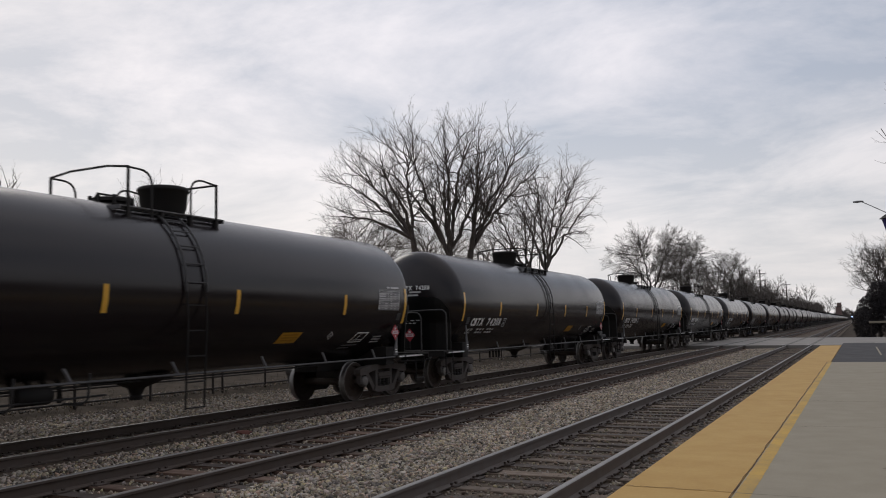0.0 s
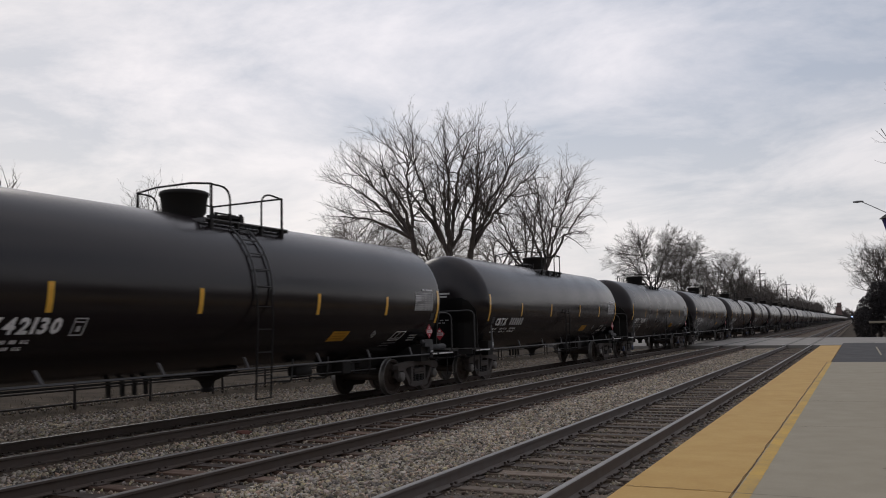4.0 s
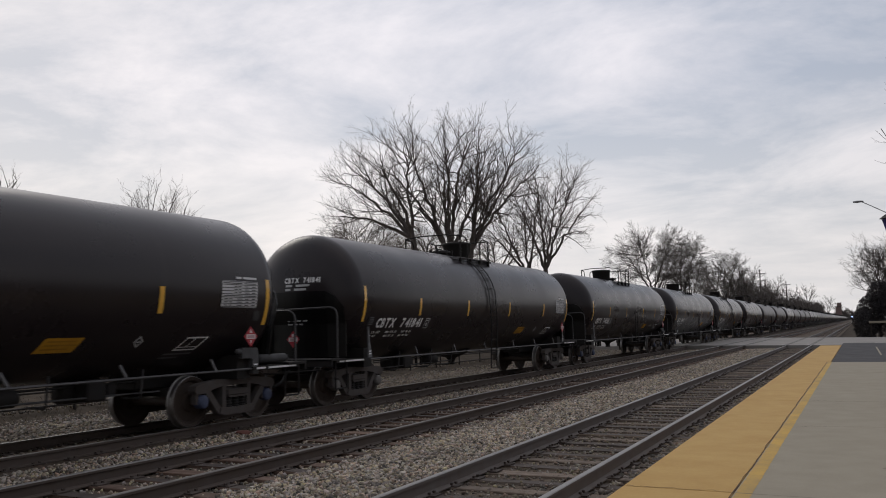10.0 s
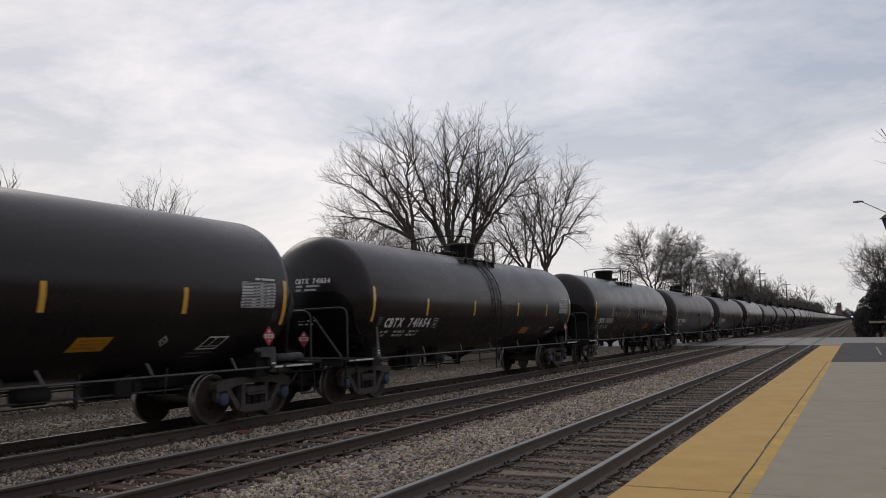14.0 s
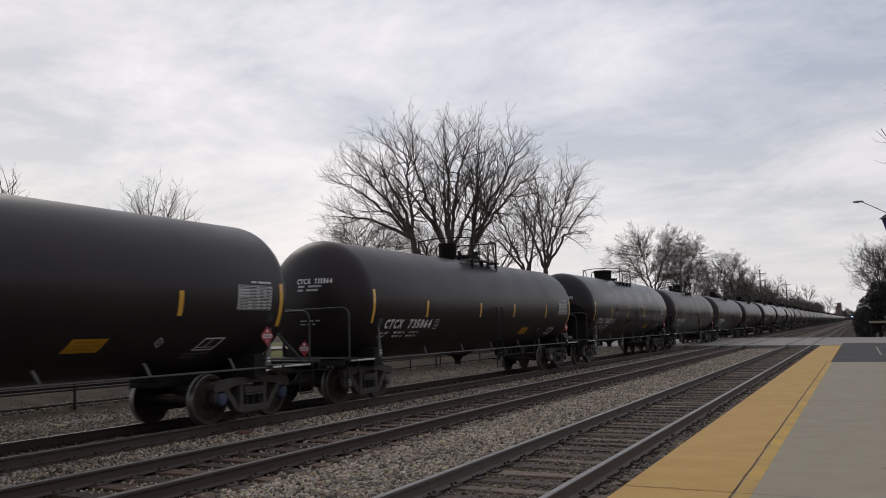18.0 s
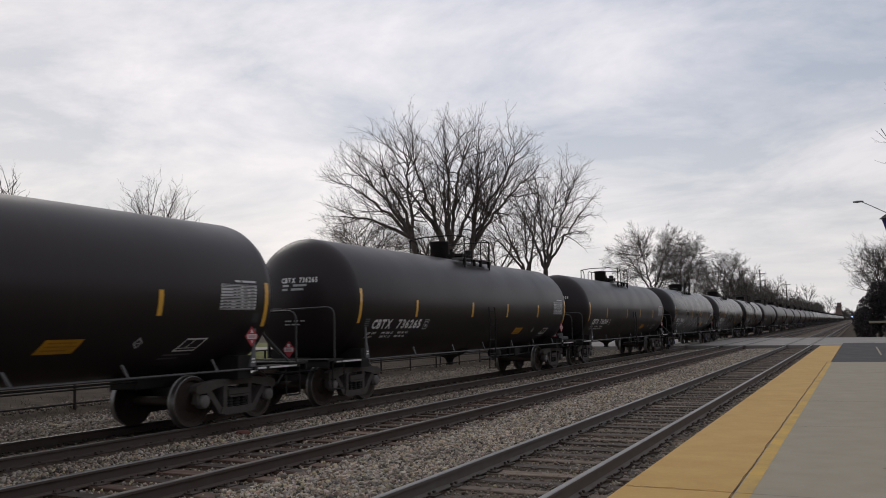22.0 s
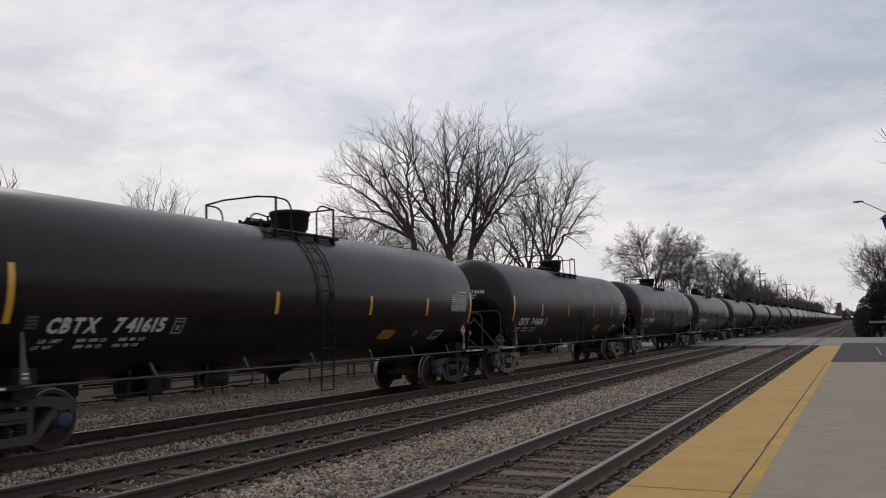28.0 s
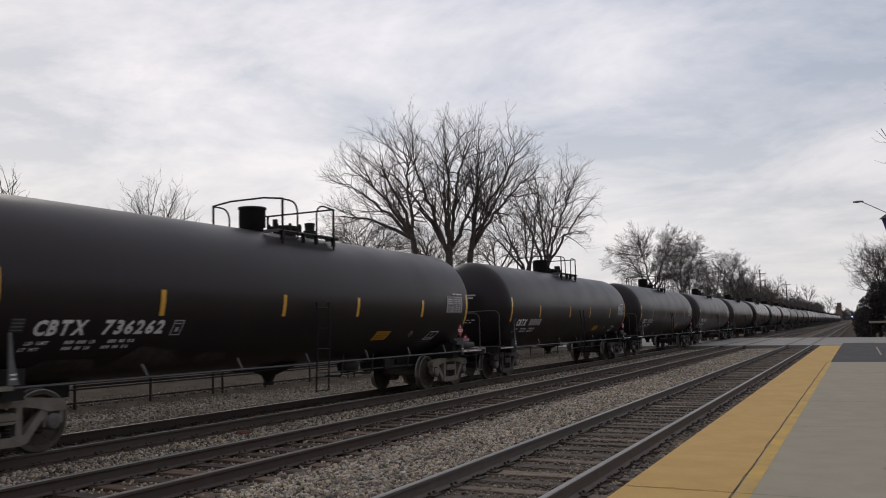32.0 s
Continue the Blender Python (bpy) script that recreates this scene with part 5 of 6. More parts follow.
            part("lettering", finish("lettering", decal([(y, 1.735), (y + 0.13, 1.735), (y + 0.17, 1.965), (y + 0.04, 1.965)]), M_DIM), None, car, "worn stencil bar")
    for o in PATCHES.get(n, ()):
        part("overpaint_patch", decal(o, 0.004), M_PATCH, car, "dull patch of brown-grey overpaint")
    CARS.append((n, car))

# ---- trees ----
def tree(base, crown, wide, tall, seed, material, label, twig=0.012, gap=1.0, curl=0.10, flat=0.0, leaders=20, fork=None, mains=(), stiff=1.0):
    """A bare tree: a trunk, leaders that sweep out to the rim of its crown, and three orders of side shoots along them."""
    rng = random.Random(seed)
    base = Vector(base)
    c = Vector(crown) - base
    t = thing("bare_tree", label, "tree", pose(*base), group="bare trees")
    TV, TF, V, F = [], [], [], []
    waves = [(rng.uniform(0.025, 0.06), rng.uniform(2.0, 7.0), rng.uniform(0, 6.3), rng.uniform(-3, 3)) for _ in range(4)]

    def inside(p):
        q = Vector(((p.x - c.x) / wide, (p.y - c.y) / wide, (p.z - c.z) / tall))
        a = math.atan2(q.y, q.x)
        return q.length < 1.0 + sum(h * math.sin(round(f) * a + o + g * q.z) for h, f, o, g in waves)

    def limb(vs, fs, pts, r0, r1, seg):
        """A tapered bar through points, its rings shared."""
        u = (pts[1] - pts[0]).orthogonal().normalized()
        n = len(pts)
        i = len(vs)
        for k, p in enumerate(pts):
            d = (pts[min(k + 1, n - 1)] - pts[max(k - 1, 0)]).normalized()
            u = (u - d * u.dot(d)).normalized()
            v = d.cross(u)
            r = r0 + (r1 - r0) * (k / (n - 1)) ** 0.85
            for m in range(seg):
                w = m * math.tau / seg
                vs.append(tuple(p + u * (r * math.cos(w)) + v * (r * math.sin(w))))
        for k in range(n - 1):
            for m in range(seg):
                o = i + k * seg
                fs.append((o + m, o + (m + 1) % seg, o + seg + (m + 1) % seg, o + seg + m))

    def jolt(h):
        return Vector((rng.gauss(0, h), rng.gauss(0, h), rng.gauss(0, h)))

    def sprout(pts, r0, r1, level, first):
        """Side shoots along a limb, longest near its foot, turned round it by turns."""
        lens = [(q - p).length for p, q in zip(pts, pts[1:])]
        total = sum(lens)
        pace = gap * (0.60, 0.42, 0.30)[level]
        s, az = total * first + pace * rng.random(), rng.uniform(0, 6.3)
        while s < total - 0.1:
            k, rest = 0, s
            while k < len(lens) - 1 and rest > lens[k]:
                rest -= lens[k]
                k += 1
            d = (pts[k + 1] - pts[k]).normalized()
            p = pts[k] + d * rest
            az += math.pi + rng.uniform(-0.9, 0.9)
            u = d.orthogonal().normalized()
            u = (u * math.cos(az) + d.cross(u) * math.sin(az))
            u = Vector((u.x, u.y, u.z * 0.7 + 0.12))
            ang = rng.uniform(0.45, 0.95) - 0.08 * level
            ln = ((0.42, 0.48, 0.45)[level] * (total - s) + (0.8, 0.6, 0.45)[level]) * rng.uniform(0.6, 1.15)
            here = r0 + (r1 - r0) * (s / total)
            shoot(p, d * math.cos(ang) + u * math.sin(ang), min(ln, 4.0), min(here * 0.72, 0.003 + 0.012 * ln), level + 1)
            s += pace * rng.uniform(0.6, 1.4)

    def shoot(p, d, ln, r, level):
        n = max(2, int(ln / (0.42, 0.36, 0.30, 0.24)[level]))
        step, pts = ln / n, [p]
        drift = jolt(0.06)
        for k in range(n):
            d = (d + drift * 0.5 * stiff + jolt(0.055 * stiff) + Vector((0, 0, curl * step * 1.6))).normalized()
            p = p + d * step
            pts.append(p)
            if not inside(p) and k and rng.random() < 0.45:
                break
        r = max(r, twig * 0.62)
        tip = max(twig * 0.34, r * 0.35)
        limb(V, F, pts, r, tip, 4 if r > 0.03 else 3)
        if level < 3:
            sprout(pts, r, tip, level, 0.12)

    # trunk, with a little sway
    top = Vector((c.x * 0.22, c.y * 0.22, max(1.4, c.z - tall * 0.98)))
    if fork:
        top = Vector(fork)
    girth = 0.075 + 0.017 * (tall + wide)
    trunk = [Vector((top.x * f * f, top.y * f * f, top.z * f)) + (jolt(0.03) if 0 < f < 1 else Vector()) for f in (0, 0.08, 0.3, 0.55, 0.8, 1.0)]
    limb(TV, TF, trunk, girth * 1.25, girth * 0.85, 10)
    # leaders: four from the fork, the rest branch off them
    heads, lines = [], []
    first = len(mains) or 4
    for k in range(leaders):
        z = 0.97 - (1.75 if fork else 1.45) * (k - first + 0.5) / (leaders - first) if k >= first else (0.80, 0.35, 0.55, 0.15)[k % 4]
        a = k * 2.4 + rng.uniform(-0.25, 0.25)
        if k < len(mains):
            a, z = math.radians(mains[k][0]), mains[k][1]
        w = math.sqrt(max(0.0, 1 - z * z))
        heads.append(c + Vector((wide * w * math.cos(a), wide * w * math.sin(a), tall * z)) * 0.96)
    for k, end in enumerate(heads):
        start, out, r = trunk[-1], Vector((0, 0, 1)), girth * 0.62
        if k >= first:
            spots = [(m, i) for m in range(first) for i in range(1 if fork else 2, max(3, int(len(lines[m][0]) * (0.65 if fork else 0.5))))]
            m, i = min(spots, key=lambda q: (lines[q[0]][0][q[1]] - end).length + rng.uniform(0, 1.2))
            pts, r0 = lines[m]
            start, out = pts[i], (pts[i + 1] - pts[i - 1]).normalized()
            r = r0 * (1 - 0.75 * i / len(pts)) * (0.48 if fork else 0.58)
        gone = end - start
        knee = start.lerp(end, 0.5) + Vector((0, 0, gone.length * (0.07 - 0.16 * flat))) + out * gone.length * 0.10 + jolt(0.25)
        n = max(4, int(gone.length / 0.5))
        pts = [start.lerp(knee, f).lerp(knee.lerp(end, f), f) + (jolt(0.07) if 0 < f < 1 else Vector()) for f in [q / n for q in range(n + 1)]]
        lines.append((pts, r))
        limb(V, F, pts, r, twig * 0.6, 6)
        sprout(pts, r, twig * 0.6, 0, 0.14)
    part("trunk", mesh_of("trunk", TV, TF, material), None, t)
    part("crown", mesh_of("crown", V, F, material), None, t, "spreading bare branches and twigs")
    return t


# foot, middle and half-sizes of the crown, upward bend, sag, fork over the foot, main limbs (bearing, height on the crown)
NEAR_TREES = (
    ((-24.7, 50.3, -0.4), (-24.8, 49.1, 11.9), 5.1, 5.2, 0.15, 0.0, 34, (0.20, -0.62, 6.9), ((206, 0.80), (190, 0.25), (45, 0.85), (20, 0.45), (300, 0.55), (110, 0.6))),
    ((-26.0, 48.5, -0.4), (-27.9, 46.6, 10.7), 4.4, 4.9, 0.13, 0.1, 38, (-0.10, -0.95, 8.0), ((206, -0.30), (215, 0.25), (180, 0.65), (60, 0.90), (290, 0.40), (120, 0.1))),
    ((-24.3, 51.6, -0.4), (-21.8, 51.8, 11.5), 4.1, 5.2, 0.15, 0.1, 28, (0.75, -0.40, 7.4), ((30, 0.70), (15, 0.30), (150, 0.90), (280, 0.4), (80, 0.3))),
    ((-24.7, 69.4, -0.4), (-23.4, 68.8, 12.0), 4.4, 5.6, 0.03, 0.4, 30, (0.26, -0.60, 7.0), ((27, 0.30), (45, 0.75), (190, 0.90), (207, 0.4), (300, 0.5))),
    ((-26.3, 69.7, -0.4), (-26.9, 68.3, 10.8), 4.0, 5.2, 0.03, 0.4, 26, (0.05, -0.8, 6.4), ((206, 0.70), (200, 0.15), (40, 0.80), (300, 0.45))),
)
for k, (a, b, w, h, up, flat, n, fork, mains) in enumerate(NEAR_TREES):
    tree(a, b, w, h, 21 + k, M_BARK, "tall bare winter tree with fine twigs behind the train", 0.0098, 0.92, up, flat, n, fork, mains, 0.75 if k < 3 else 1.0)
FAR_TREES = (
    ((-26.9, 123.2, -0.4), (-27.1, 122.5, 11.2), 7.2, 5.6, -0.04), ((-26.7, 143.5, -0.4), (-26.3, 143.1, 11.5), 5.4, 5.8, -0.03), ((-27.6, 199.1, -0.4), (-27.3, 198.8, 12.3), 7.0, 6.4, -0.03),
    ((-25.7, 228.1, -0.4), (-25.5, 227.9, 11.4), 5.4, 6.0, 0.05), ((-22.1, 257.9, -0.4), (-22.2, 257.7, 10.6), 5.4, 5.2, 0.03), ((-24.7, 247.6, -0.4), (-24.7, 247.6, 9.3), 3.9, 4.4, 0.05),
    ((-22.7, 459.4, -0.4), (-22.5, 459.6, 13.6), 5.6, 7.4, 0.1), ((-26.6, 435.0, -0.4), (-27.0, 435.1, 11.2), 4.2, 4.8, 0.1), ((-24.0, 833.0, -0.4), (-24.5, 833.0, 16.0), 8.3, 9.4, 0.1),
    ((-24.0, 1266.0, -0.4), (-25.0, 1266.0, 18.1), 10.0, 9.5, 0.1), ((-28.5, 162.0, -0.4), (-28.2, 161.5, 10.0), 4.6, 5.4, 0.05), ((-27.8, 182.0, -0.4), (-27.6, 181.6, 9.6), 4.8, 5.4, 0.05),
    ((-27.0, 214.0, -0.4), (-27.2, 213.8, 9.8), 4.6, 5.4, 0.05), ((-27.6, 240.0, -0.4), (-27.4, 239.6, 10.2), 5.2, 5.8, 0.05), ((-26.5, 285.0, -0.4), (-26.3, 284.5, 9.8), 5.2, 5.6, 0.05),
    ((-26.0, 325.0, -0.4), (-26.2, 324.6, 10.2), 5.6, 6.0, 0.05), ((-25.5, 380.0, -0.4), (-25.3, 379.5, 10.6), 5.6, 6.4, 0.05))
for k, (a, b, w, h, up) in enumerate(FAR_TREES):
    tree(a, b, w, h, 41 + k, M_BARK_FAR, "bare winter tree beside the line", 0.022 if k < 3 else 0.042 if k < 6 or 9 < k < 14 else 0.07, 0.72 if k < 3 else 1.3 if k < 6 or 9 < k < 14 else 2.0, up, 0.45, 40 if k < 3 else 18, ((b[0] - a[0]) * 0.3, (b[1] - a[1]) * 0.3, b[2] + 0.4 - h * 1.0) if k < 6 else None)
for k, (a, b, w, h, g) in enumerate((((-42.0, 40.6, -0.4), (-41.6, 40.2, 8.9), 2.7, 3.5, 1.1), ((-53.4, 38.0, -0.4), (-54.0, 37.4, 11.6), 1.8, 2.8, 2.4), ((-30.4, 59.2, -0.4), (-30.2, 58.9, 7.6), 4.6, 2.6, 0.62), ((-34.6, 55.0, -0.4), (-34.4, 54.6, 8.0), 4.4, 2.6, 0.62),
                                     ((-31.3, 73.9, -0.4), (-31.0, 73.5, 9.0), 4.6, 2.8, 1.4))):
    tree(a, b, w, h, 61 + k, M_BARK_PALE, "bare winter tree behind the house", 0.013, g, 0.12, 0.2)
tree((1.8, 90.6, -0.4), (2.0, 90.3, 6.0), 2.9, 3.4, 71, M_BARK_FAR, "bare tree beyond the level crossing", 0.014, 0.68, 0.10, 0.2, 26)
tree((4.2, 93.6, -0.4), (4.0, 93.3, 5.9), 3.0, 3.6, 73, M_BARK_FAR, "bare tree beyond the level crossing", 0.014, 0.75, 0.10, 0.2, 22)
tree((2.3, 34.7, -0.4), (3.3, 34.4, 8.7), 2.0, 3.4, 72, M_BARK, "bare tree beside the platform", 0.010, 1.6, 0.1, 0.2)


def thicket(name, spots, seed, material, label, leaf=0.16, slim=0.5):
    """Dense brush: many small leaf clumps and stems in an uneven mass: x, y, z, radii, count."""
    rng = np.random.default_rng(seed)
    vs, fs = [], []
    for x, y, z, rx, ry, rz, n in spots:
        q = rng.normal(size=(n, 3))
        q /= np.linalg.norm(q, axis=1, keepdims=True)
        q *= rng.uniform(0.35, 1.05, (n, 1)) ** 0.5
        c = q * (rx, ry, rz) + (x, y, z)
        for o in c:
            if o[2] < -0.4:
                continue
            a, b = rng.normal(size=3), rng.normal(size=3)
            a *= leaf * rng.uniform(0.5, 1.4) / np.linalg.norm(a)
            b *= leaf * slim / np.linalg.norm(b)
            if slim < 0.2:
                a[2] = abs(a[2]) * 2 + 0.1
            i = len(vs)
            vs += [tuple(o - a), tuple(o + b), tuple(o + a), tuple(o - b)]
            fs.append((i, i + 1, i + 2, i + 3))
    ob = new(name, mesh_of(name, vs, fs, material))
    return tagged(ob, label, "bushes", kind="stuff")


thicket("lineside_brush", [(-27 + (i % 3), 185 + i * 14, 2.5, 2.5, 10, (7.4 if 1 < i < 9 else 5.0) + (i * 7 % 5) * 0.6 + i * 0.14, 3000) for i in range(40)], 8, M_BRUSH, "far grey leafless brush along the line", 0.75, 0.07)
thicket("far_woods", [(-26 + i * 4.3, 1240 + (i * 5 % 7) * 12, 4.0, 5.0, 12, 7.5 + (i * 3 % 5) * 1.3, 900) for i in range(10)], 28, M_BRUSH, "far grey leafless woods at the end of the line", 1.6, 0.12)
thicket("near_brush", [(-29.5, 52, 1.6, 2.0, 9, 3.0, 2500), (-30, 72, 2.0, 2.0, 12, 3.6, 3000), (-29, 100, 2.2, 2.0, 18, 3.4, 3000), (-27, 140, 2.6, 2.0, 22, 5.6, 6500), (-27.5, 112, 2.4, 2.0, 12, 4.6, 3500), (-27, 172, 3.0, 2.0, 16, 7.0, 7000)], 18, M_BRUSH, "grey leafless brush behind the train", 0.40, 0.05)
thicket("dark_bushes", [(0.6, 88, 1.0, 1.1, 1.4, 1.6, 5500), (1.2, 88.5, 2.2, 1.3, 1.6, 1.7, 6500), (2.0, 88.5, 3.6, 1.2, 1.5, 1.6, 5500), (3.4, 89, 2.4, 2.4, 2.5, 2.9, 10000), (3.6, 88.6, 4.0, 1.8, 1.2, 1.35, 5000),
                        (6.5, 90, 2.5, 3, 3, 3.0, 6000), (10, 91, 2.5, 3.5, 3, 3.2, 5000)], 9, M_BUSH, "dark evergreen bushes beyond the crossing", 0.11, 0.35)
gr = thing("guard_rail", "pale low guard rail before the dark bushes", "guard rail", pose(0, 86.2, 0))
for z in (1.24,):
    bm = bmesh.new()
    box(bm, 0.85, 6.0, -0.05, 0.05, z - 0.10, z + 0.10, 0.02)
    part("rail", bm, M_CONC, gr)
for x in (1.0, 3.0, 5.0):
    bm = bmesh.new()
    box(bm, x - 0.05, x + 0.05, 0.051, 0.15, -0.4, 1.30)
    part("post", bm, M_FENCE, gr)


# ---- house behind the tracks ----
def house():
    h = thing("house", "taupe two-storey house with white window trim and flat roof", "house", pose(-32.75, 27.95, -0.2, 0, 0, -14))
    L, D, H = 17.0, 9.0, 7.90
    # front wall stands at x = 0 and runs towards -y; boards below the band
    bm = bmesh.new()
    box(bm, -0.2, 0, -L, 0, 0, H)
    part("wall", bm, M_SIDING, h, "plain taupe front wall")
    bm = bmesh.new()
    box(bm, -D, -0.2, -0.2, 0, 0, H)
    box(bm, -D, -0.2, -L, -L + 0.2, 0, H)
    box(bm, -D, -D + 0.2, -L + 0.2, -0.2, 0, H)
    part("wall", bm, M_SIDING, h)
    bm = bmesh.new()
    box(bm, -D + 0.2, -0.2, -L + 0.2, -0.2, H - 0.5, H - 0.3)
    part("roof", bm, M_ROOF, h)
    bm = bmesh.new()
    box(bm, -D - 0.03, 0.03, -L - 0.03, 0.03, H, H + 0.04)
    part("coping", bm, M_SIDING, h)
    bm = bmesh.new()
    box(bm, 0.002, 0.06, -L, 0.0, 4.86, 4.95)
    part("belt_trim", bm, M_TRIM, h, "white belt trim")
    bm = bmesh.new()
    prism(bm, [(-L, 3.98), (0, 3.98), (0, 4.15), (-L, 4.15)], 0.002, 0.28)
    part("cornice", bm, M_TRIM, h, "white cornice over the ground floor")
    bm = bmesh.new()
    box(bm, 0.002, 0.07, -L, 0.0, 0.5, 1.60)
    part("foundation", bm, M_DARK_BRICK, h, "brown brick foundation")
    for k in range(8):
        bm = bmesh.new()
        z = 1.61 + k * 0.285
        prism(bm, [(-L, z), (0, z), (0, z + 0.27), (-L, z + 0.27)], 0.002, 0.025)
        part("siding_board", bm, M_SIDING, h)
    for k in range(3):
        bm = bmesh.new()
        prism(bm, [(-L, 4.17 + k * 0.25), (0, 4.17 + k * 0.25), (0, 4.40 + k * 0.25), (-L, 4.40 + k * 0.25)], 0.002, 0.025)
        part("shingle_band", bm, M_SHINGLE, h, "mottled grey shingle course")
    for z0, z1, ys in ((4.96, 6.56, (-1.17, -2.57, -3.95, -6.2, -8.0, -11.0)), (2.42, 3.46, (-4.05, -6.2, -8.0, -11.0))):
        for y in ys:
            w = 0.41
            bm = bmesh.new()
            for a, b, c, d in ((y - w, y - w + 0.13, z0, z1), (y + w - 0.13, y + w, z0, z1), (y - w + 0.13, y + w - 0.13, z1 - 0.17, z1), (y - w + 0.13, y + w - 0.13, z0, z0 + 0.14)):
                box(bm, 0.026, 0.09, a, b, c, d)
            win = part("window", bm, M_TRIM, h, "white-trimmed sash window")
            mid = (z0 + z1) / 2
            bm = bmesh.new()
            box(bm, 0.027, 0.04, y - w + 0.13, y + w - 0.13, z0 + 0.14, mid - 0.03)
            part("pane", bm, M_GLASS, win)
            bm = bmesh.new()
            box(bm, 0.027, 0.05, y - w + 0.13, y + w - 0.13, mid + 0.03, z1 - 0.17)
            part("pane", bm, M_BLIND, win, "upper pane with a pale blind")
            bm = bmesh.new()
            box(bm, 0.027, 0.07, y - w + 0.13, y + w - 0.13, mid - 0.03, mid + 0.03)
            part("sash_bar", bm, M_TRIM, win)
    # front door and its steps
    bm = bmesh.new()
    box(bm, 0.026, 0.10, -2.98, -2.84, 1.60, 3.34)
    box(bm, 0.026, 0.10, -2.04, -1.90, 1.60, 3.34)
    box(bm, 0.026, 0.10, -2.84, -2.04, 3.20, 3.34)
    door = part("door", bm, M_TRIM, h, "white framed front door")
    bm = bmesh.new()
    box(bm, 0.027, 0.07, -2.84, -2.04, 1.60, 3.20)
    part("door_leaf", bm, M_DOOR, door, "pale painted door leaf")
    for z in (1.75, 2.45):
        bm = bmesh.new()
        box(bm, 0.072, 0.085, -2.70, -2.18, z, z + 0.55)
        part("door_panel", bm, M_DOOR, door)
    for k in range(4):
        bm = bmesh.new()
        box(bm, 0.071, 0.35 + 0.30 * (3 - k), -3.0, -1.9, 0.90 + k * 0.175, 0.90 + (k + 1) * 0.175, 0.01)
        part("door_step", bm, M_STREET, h)
    for y in (-3.03, -1.87):
        bm = bmesh.new()
        tube(bm, [(0.15, y, 2.50), (1.25, y, 1.85), (1.25, y, 0.92)], 0.022, 6)
        for k in range(5):
            x = 0.25 + k * 0.22
            tube(bm, [(x, y, 2.44 - (x - 0.15) * 0.59), (x, y, 1.55 - (x - 0.25) * 0.6)], 0.012, 5)
        part("step_railing", bm, M_FENCE, h, "dark step railing")
    # lower wing
    bm = bmesh.new()
    box(bm, -7.0, -0.6, 0.0, 6.0, 0, 6.45)
    part("wing", bm, M_SIDING, h, "lower taupe wing")
    return h


house()


# ---- lamps and signals ----
def street_lamp():
    t = thing("street_lamp", "grey street lamp with a long curved arm", "street lamp", pose(4.4, 68.6, 0.0))
    bm = bmesh.new()
    tube(bm, [(0, 0, 0), (0, 0, 8.3)], 0.11, 8, 0.07)
    part("pole", bm, M_ALU, t)
    bm = bmesh.new()
    tube(bm, [(0, 0, 8.25), (-0.9, -0.3, 8.75), (-2.1, -0.8, 9.3), (-3.1, -1.3, 9.85), (-3.6, -1.6, 10.1)], 0.03, 6)
    part("arm", bm, M_ALU, t)
    bm = bmesh.new()
    lathe(bm, [(0.04, -3.5), (0.07, -3.65), (0.085, -3.95), (0.05, -4.2)], "x", 10, at=(0, -1.65, 10.14))
    part("luminaire", bm, M_ALU, t, "cobra-head luminaire")


street_lamp()


def lantern_post():
    t = thing("platform_lantern", "lantern with violet glass on a dark platform post", "platform lamp", pose(0.66, 15.9, Z_PLAT))
    bm = bmesh.new()
    tube(bm, [(0, 0, 0), (0, 0, 2.67)], 0.06, 8, 0.045)
    part("post", bm, M_STEEL, t)
    bm = bmesh.new()
    lathe(bm, [(0.08, 2.66), (0.185, 3.06), (0.195, 3.09)], "z", 6)
    part("lantern", bm, M_PURPLE, t, "violet lantern glass")
    bm = bmesh.new()
    lathe(bm, [(0.235, 3.09), (0.06, 3.22), (0.02, 3.35)], "z", 6)
    part("cap", bm, M_STEEL, t)


lantern_post()


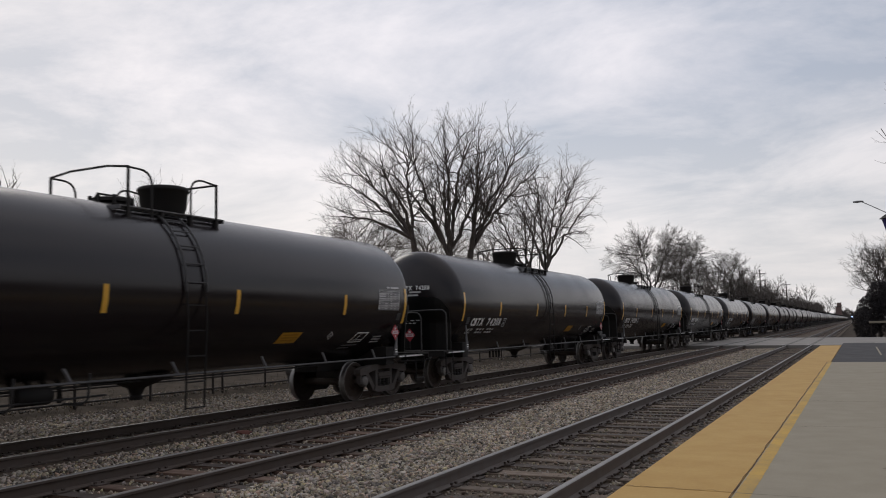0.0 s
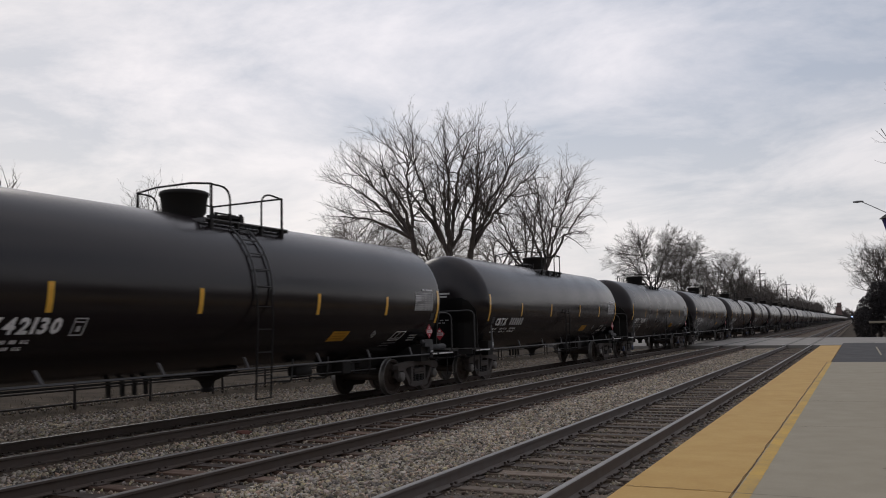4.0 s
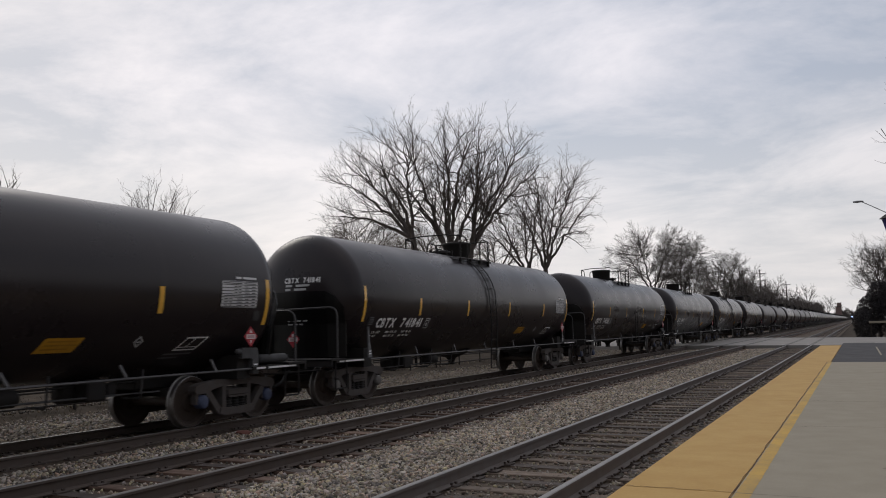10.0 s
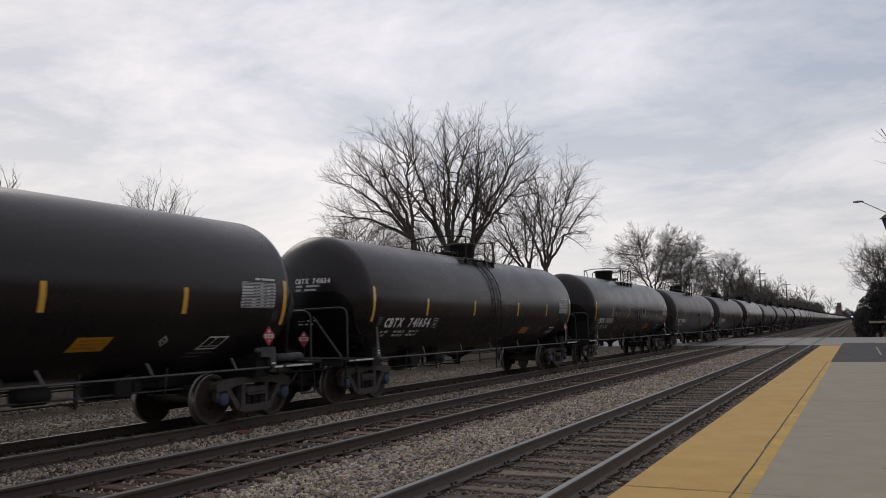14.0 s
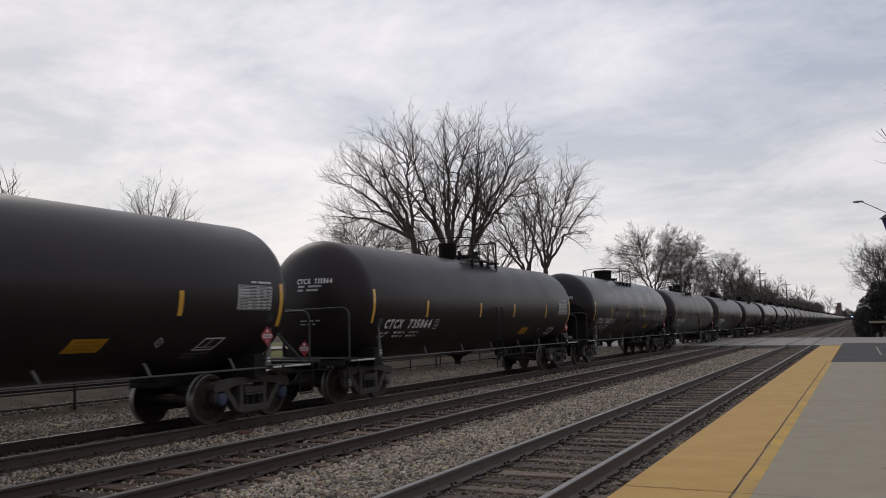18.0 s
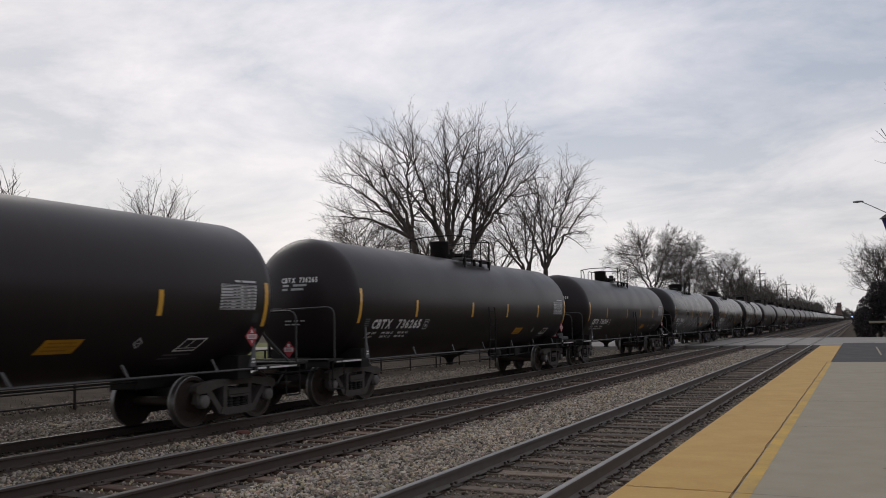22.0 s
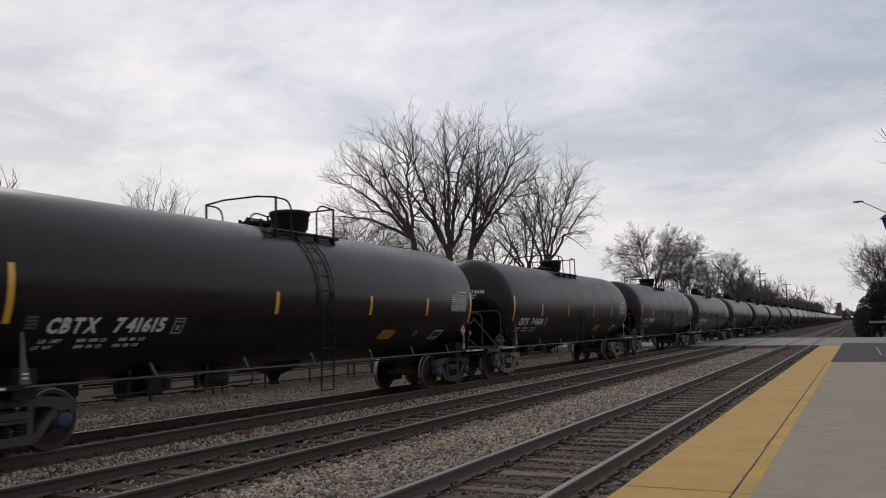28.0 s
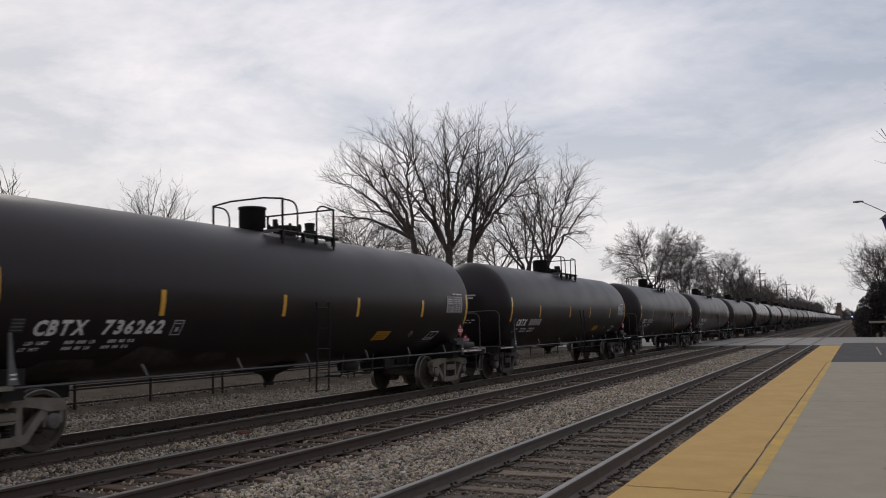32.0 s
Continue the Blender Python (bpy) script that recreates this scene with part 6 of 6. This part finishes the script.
def signal():
    t = thing("railway_signal", "small lit railway signal beside the near track", "signal", pose(-1.6, 269.0, -0.2))
    bm = bmesh.new()
    tube(bm, [(0, 0, 0), (0, 0, 2.0)], 0.08, 6)
    part("mast", bm, M_STEEL, t)
    bm = bmesh.new()
    box(bm, -0.3, 0.3, 0, 0.25, 1.9, 2.9, 0.03)
    part("head", bm, M_STEEL, t)
    bm = bmesh.new()
    lathe(bm, [(0.13, -0.06), (0.12, -0.02), (0.03, 0.0)], "y", 14, at=(0, -0.02, 2.4))
    part("lens", bm, M_LAMP, t, "lit white lens")


signal()


def far_building():
    t = thing("far_building", "far red-brown brick block", "building", pose(-16.4, 890, 0))
    bm = bmesh.new()
    box(bm, -2.9, 2.4, -5, 5, 0, 13.6)
    part("wall", bm, M_BRICK, t)
    bm = bmesh.new()
    box(bm, -3.0, 2.5, -5.3, 5.3, 13.6, 14.0)
    part("roof", bm, M_ROOF, t)
    bm = bmesh.new()
    box(bm, -1.4, 2.4, -3, 3, 14.0, 17.6)
    part("upper_storey", bm, M_BRICK, t)


far_building()
for x, y, h in ((-16.6, 170.5, 12.0), (-15.2, 216.2, 11.5)):
    t = thing("utility_pole", "wooden utility pole with crossarms", "utility pole", pose(x, y, -0.4))
    bm = bmesh.new()
    tube(bm, [(0, 0, 0), (0, 0, h)], 0.14, 8, 0.09)
    part("pole", bm, M_BARK_FAR, t)
    for z in (h - 0.8, h - 2.2):
        bm = bmesh.new()
        box(bm, -1.0, 1.0, -0.05, 0.05, z - 0.05, z + 0.05)
        part("crossarm", bm, M_BARK_FAR, t)


# ---- what moves ----
def motions():
    times = [k * 0.5 for k in range(65)]
    for n, car in CARS:
        walk(car, [(t, pose(X_FAR, car_y(n, t), Z_FAR)) for t in times])
    # the wheels roll on the rails; all axles in the same place of a truck turn alike
    for axles, y in ((FRONT_AXLES, -0.89), (REAR_AXLES, 0.89)):
        rows = []
        for k in range(0, 961):
            t = k / 30
            rows.append((t, pose(0, y, 0.457, math.degrees(travel(t) / 0.457) % 360)))
        walk(axles[0], rows)
        action, slot = axles[0].animation_data.action, axles[0].animation_data.action_slot
        for o in axles[1:]:
            o.rotation_mode = "QUATERNION"
            o.animation_data_create()
            o.animation_data.action = action
            o.animation_data.action_slot = slot


motions()
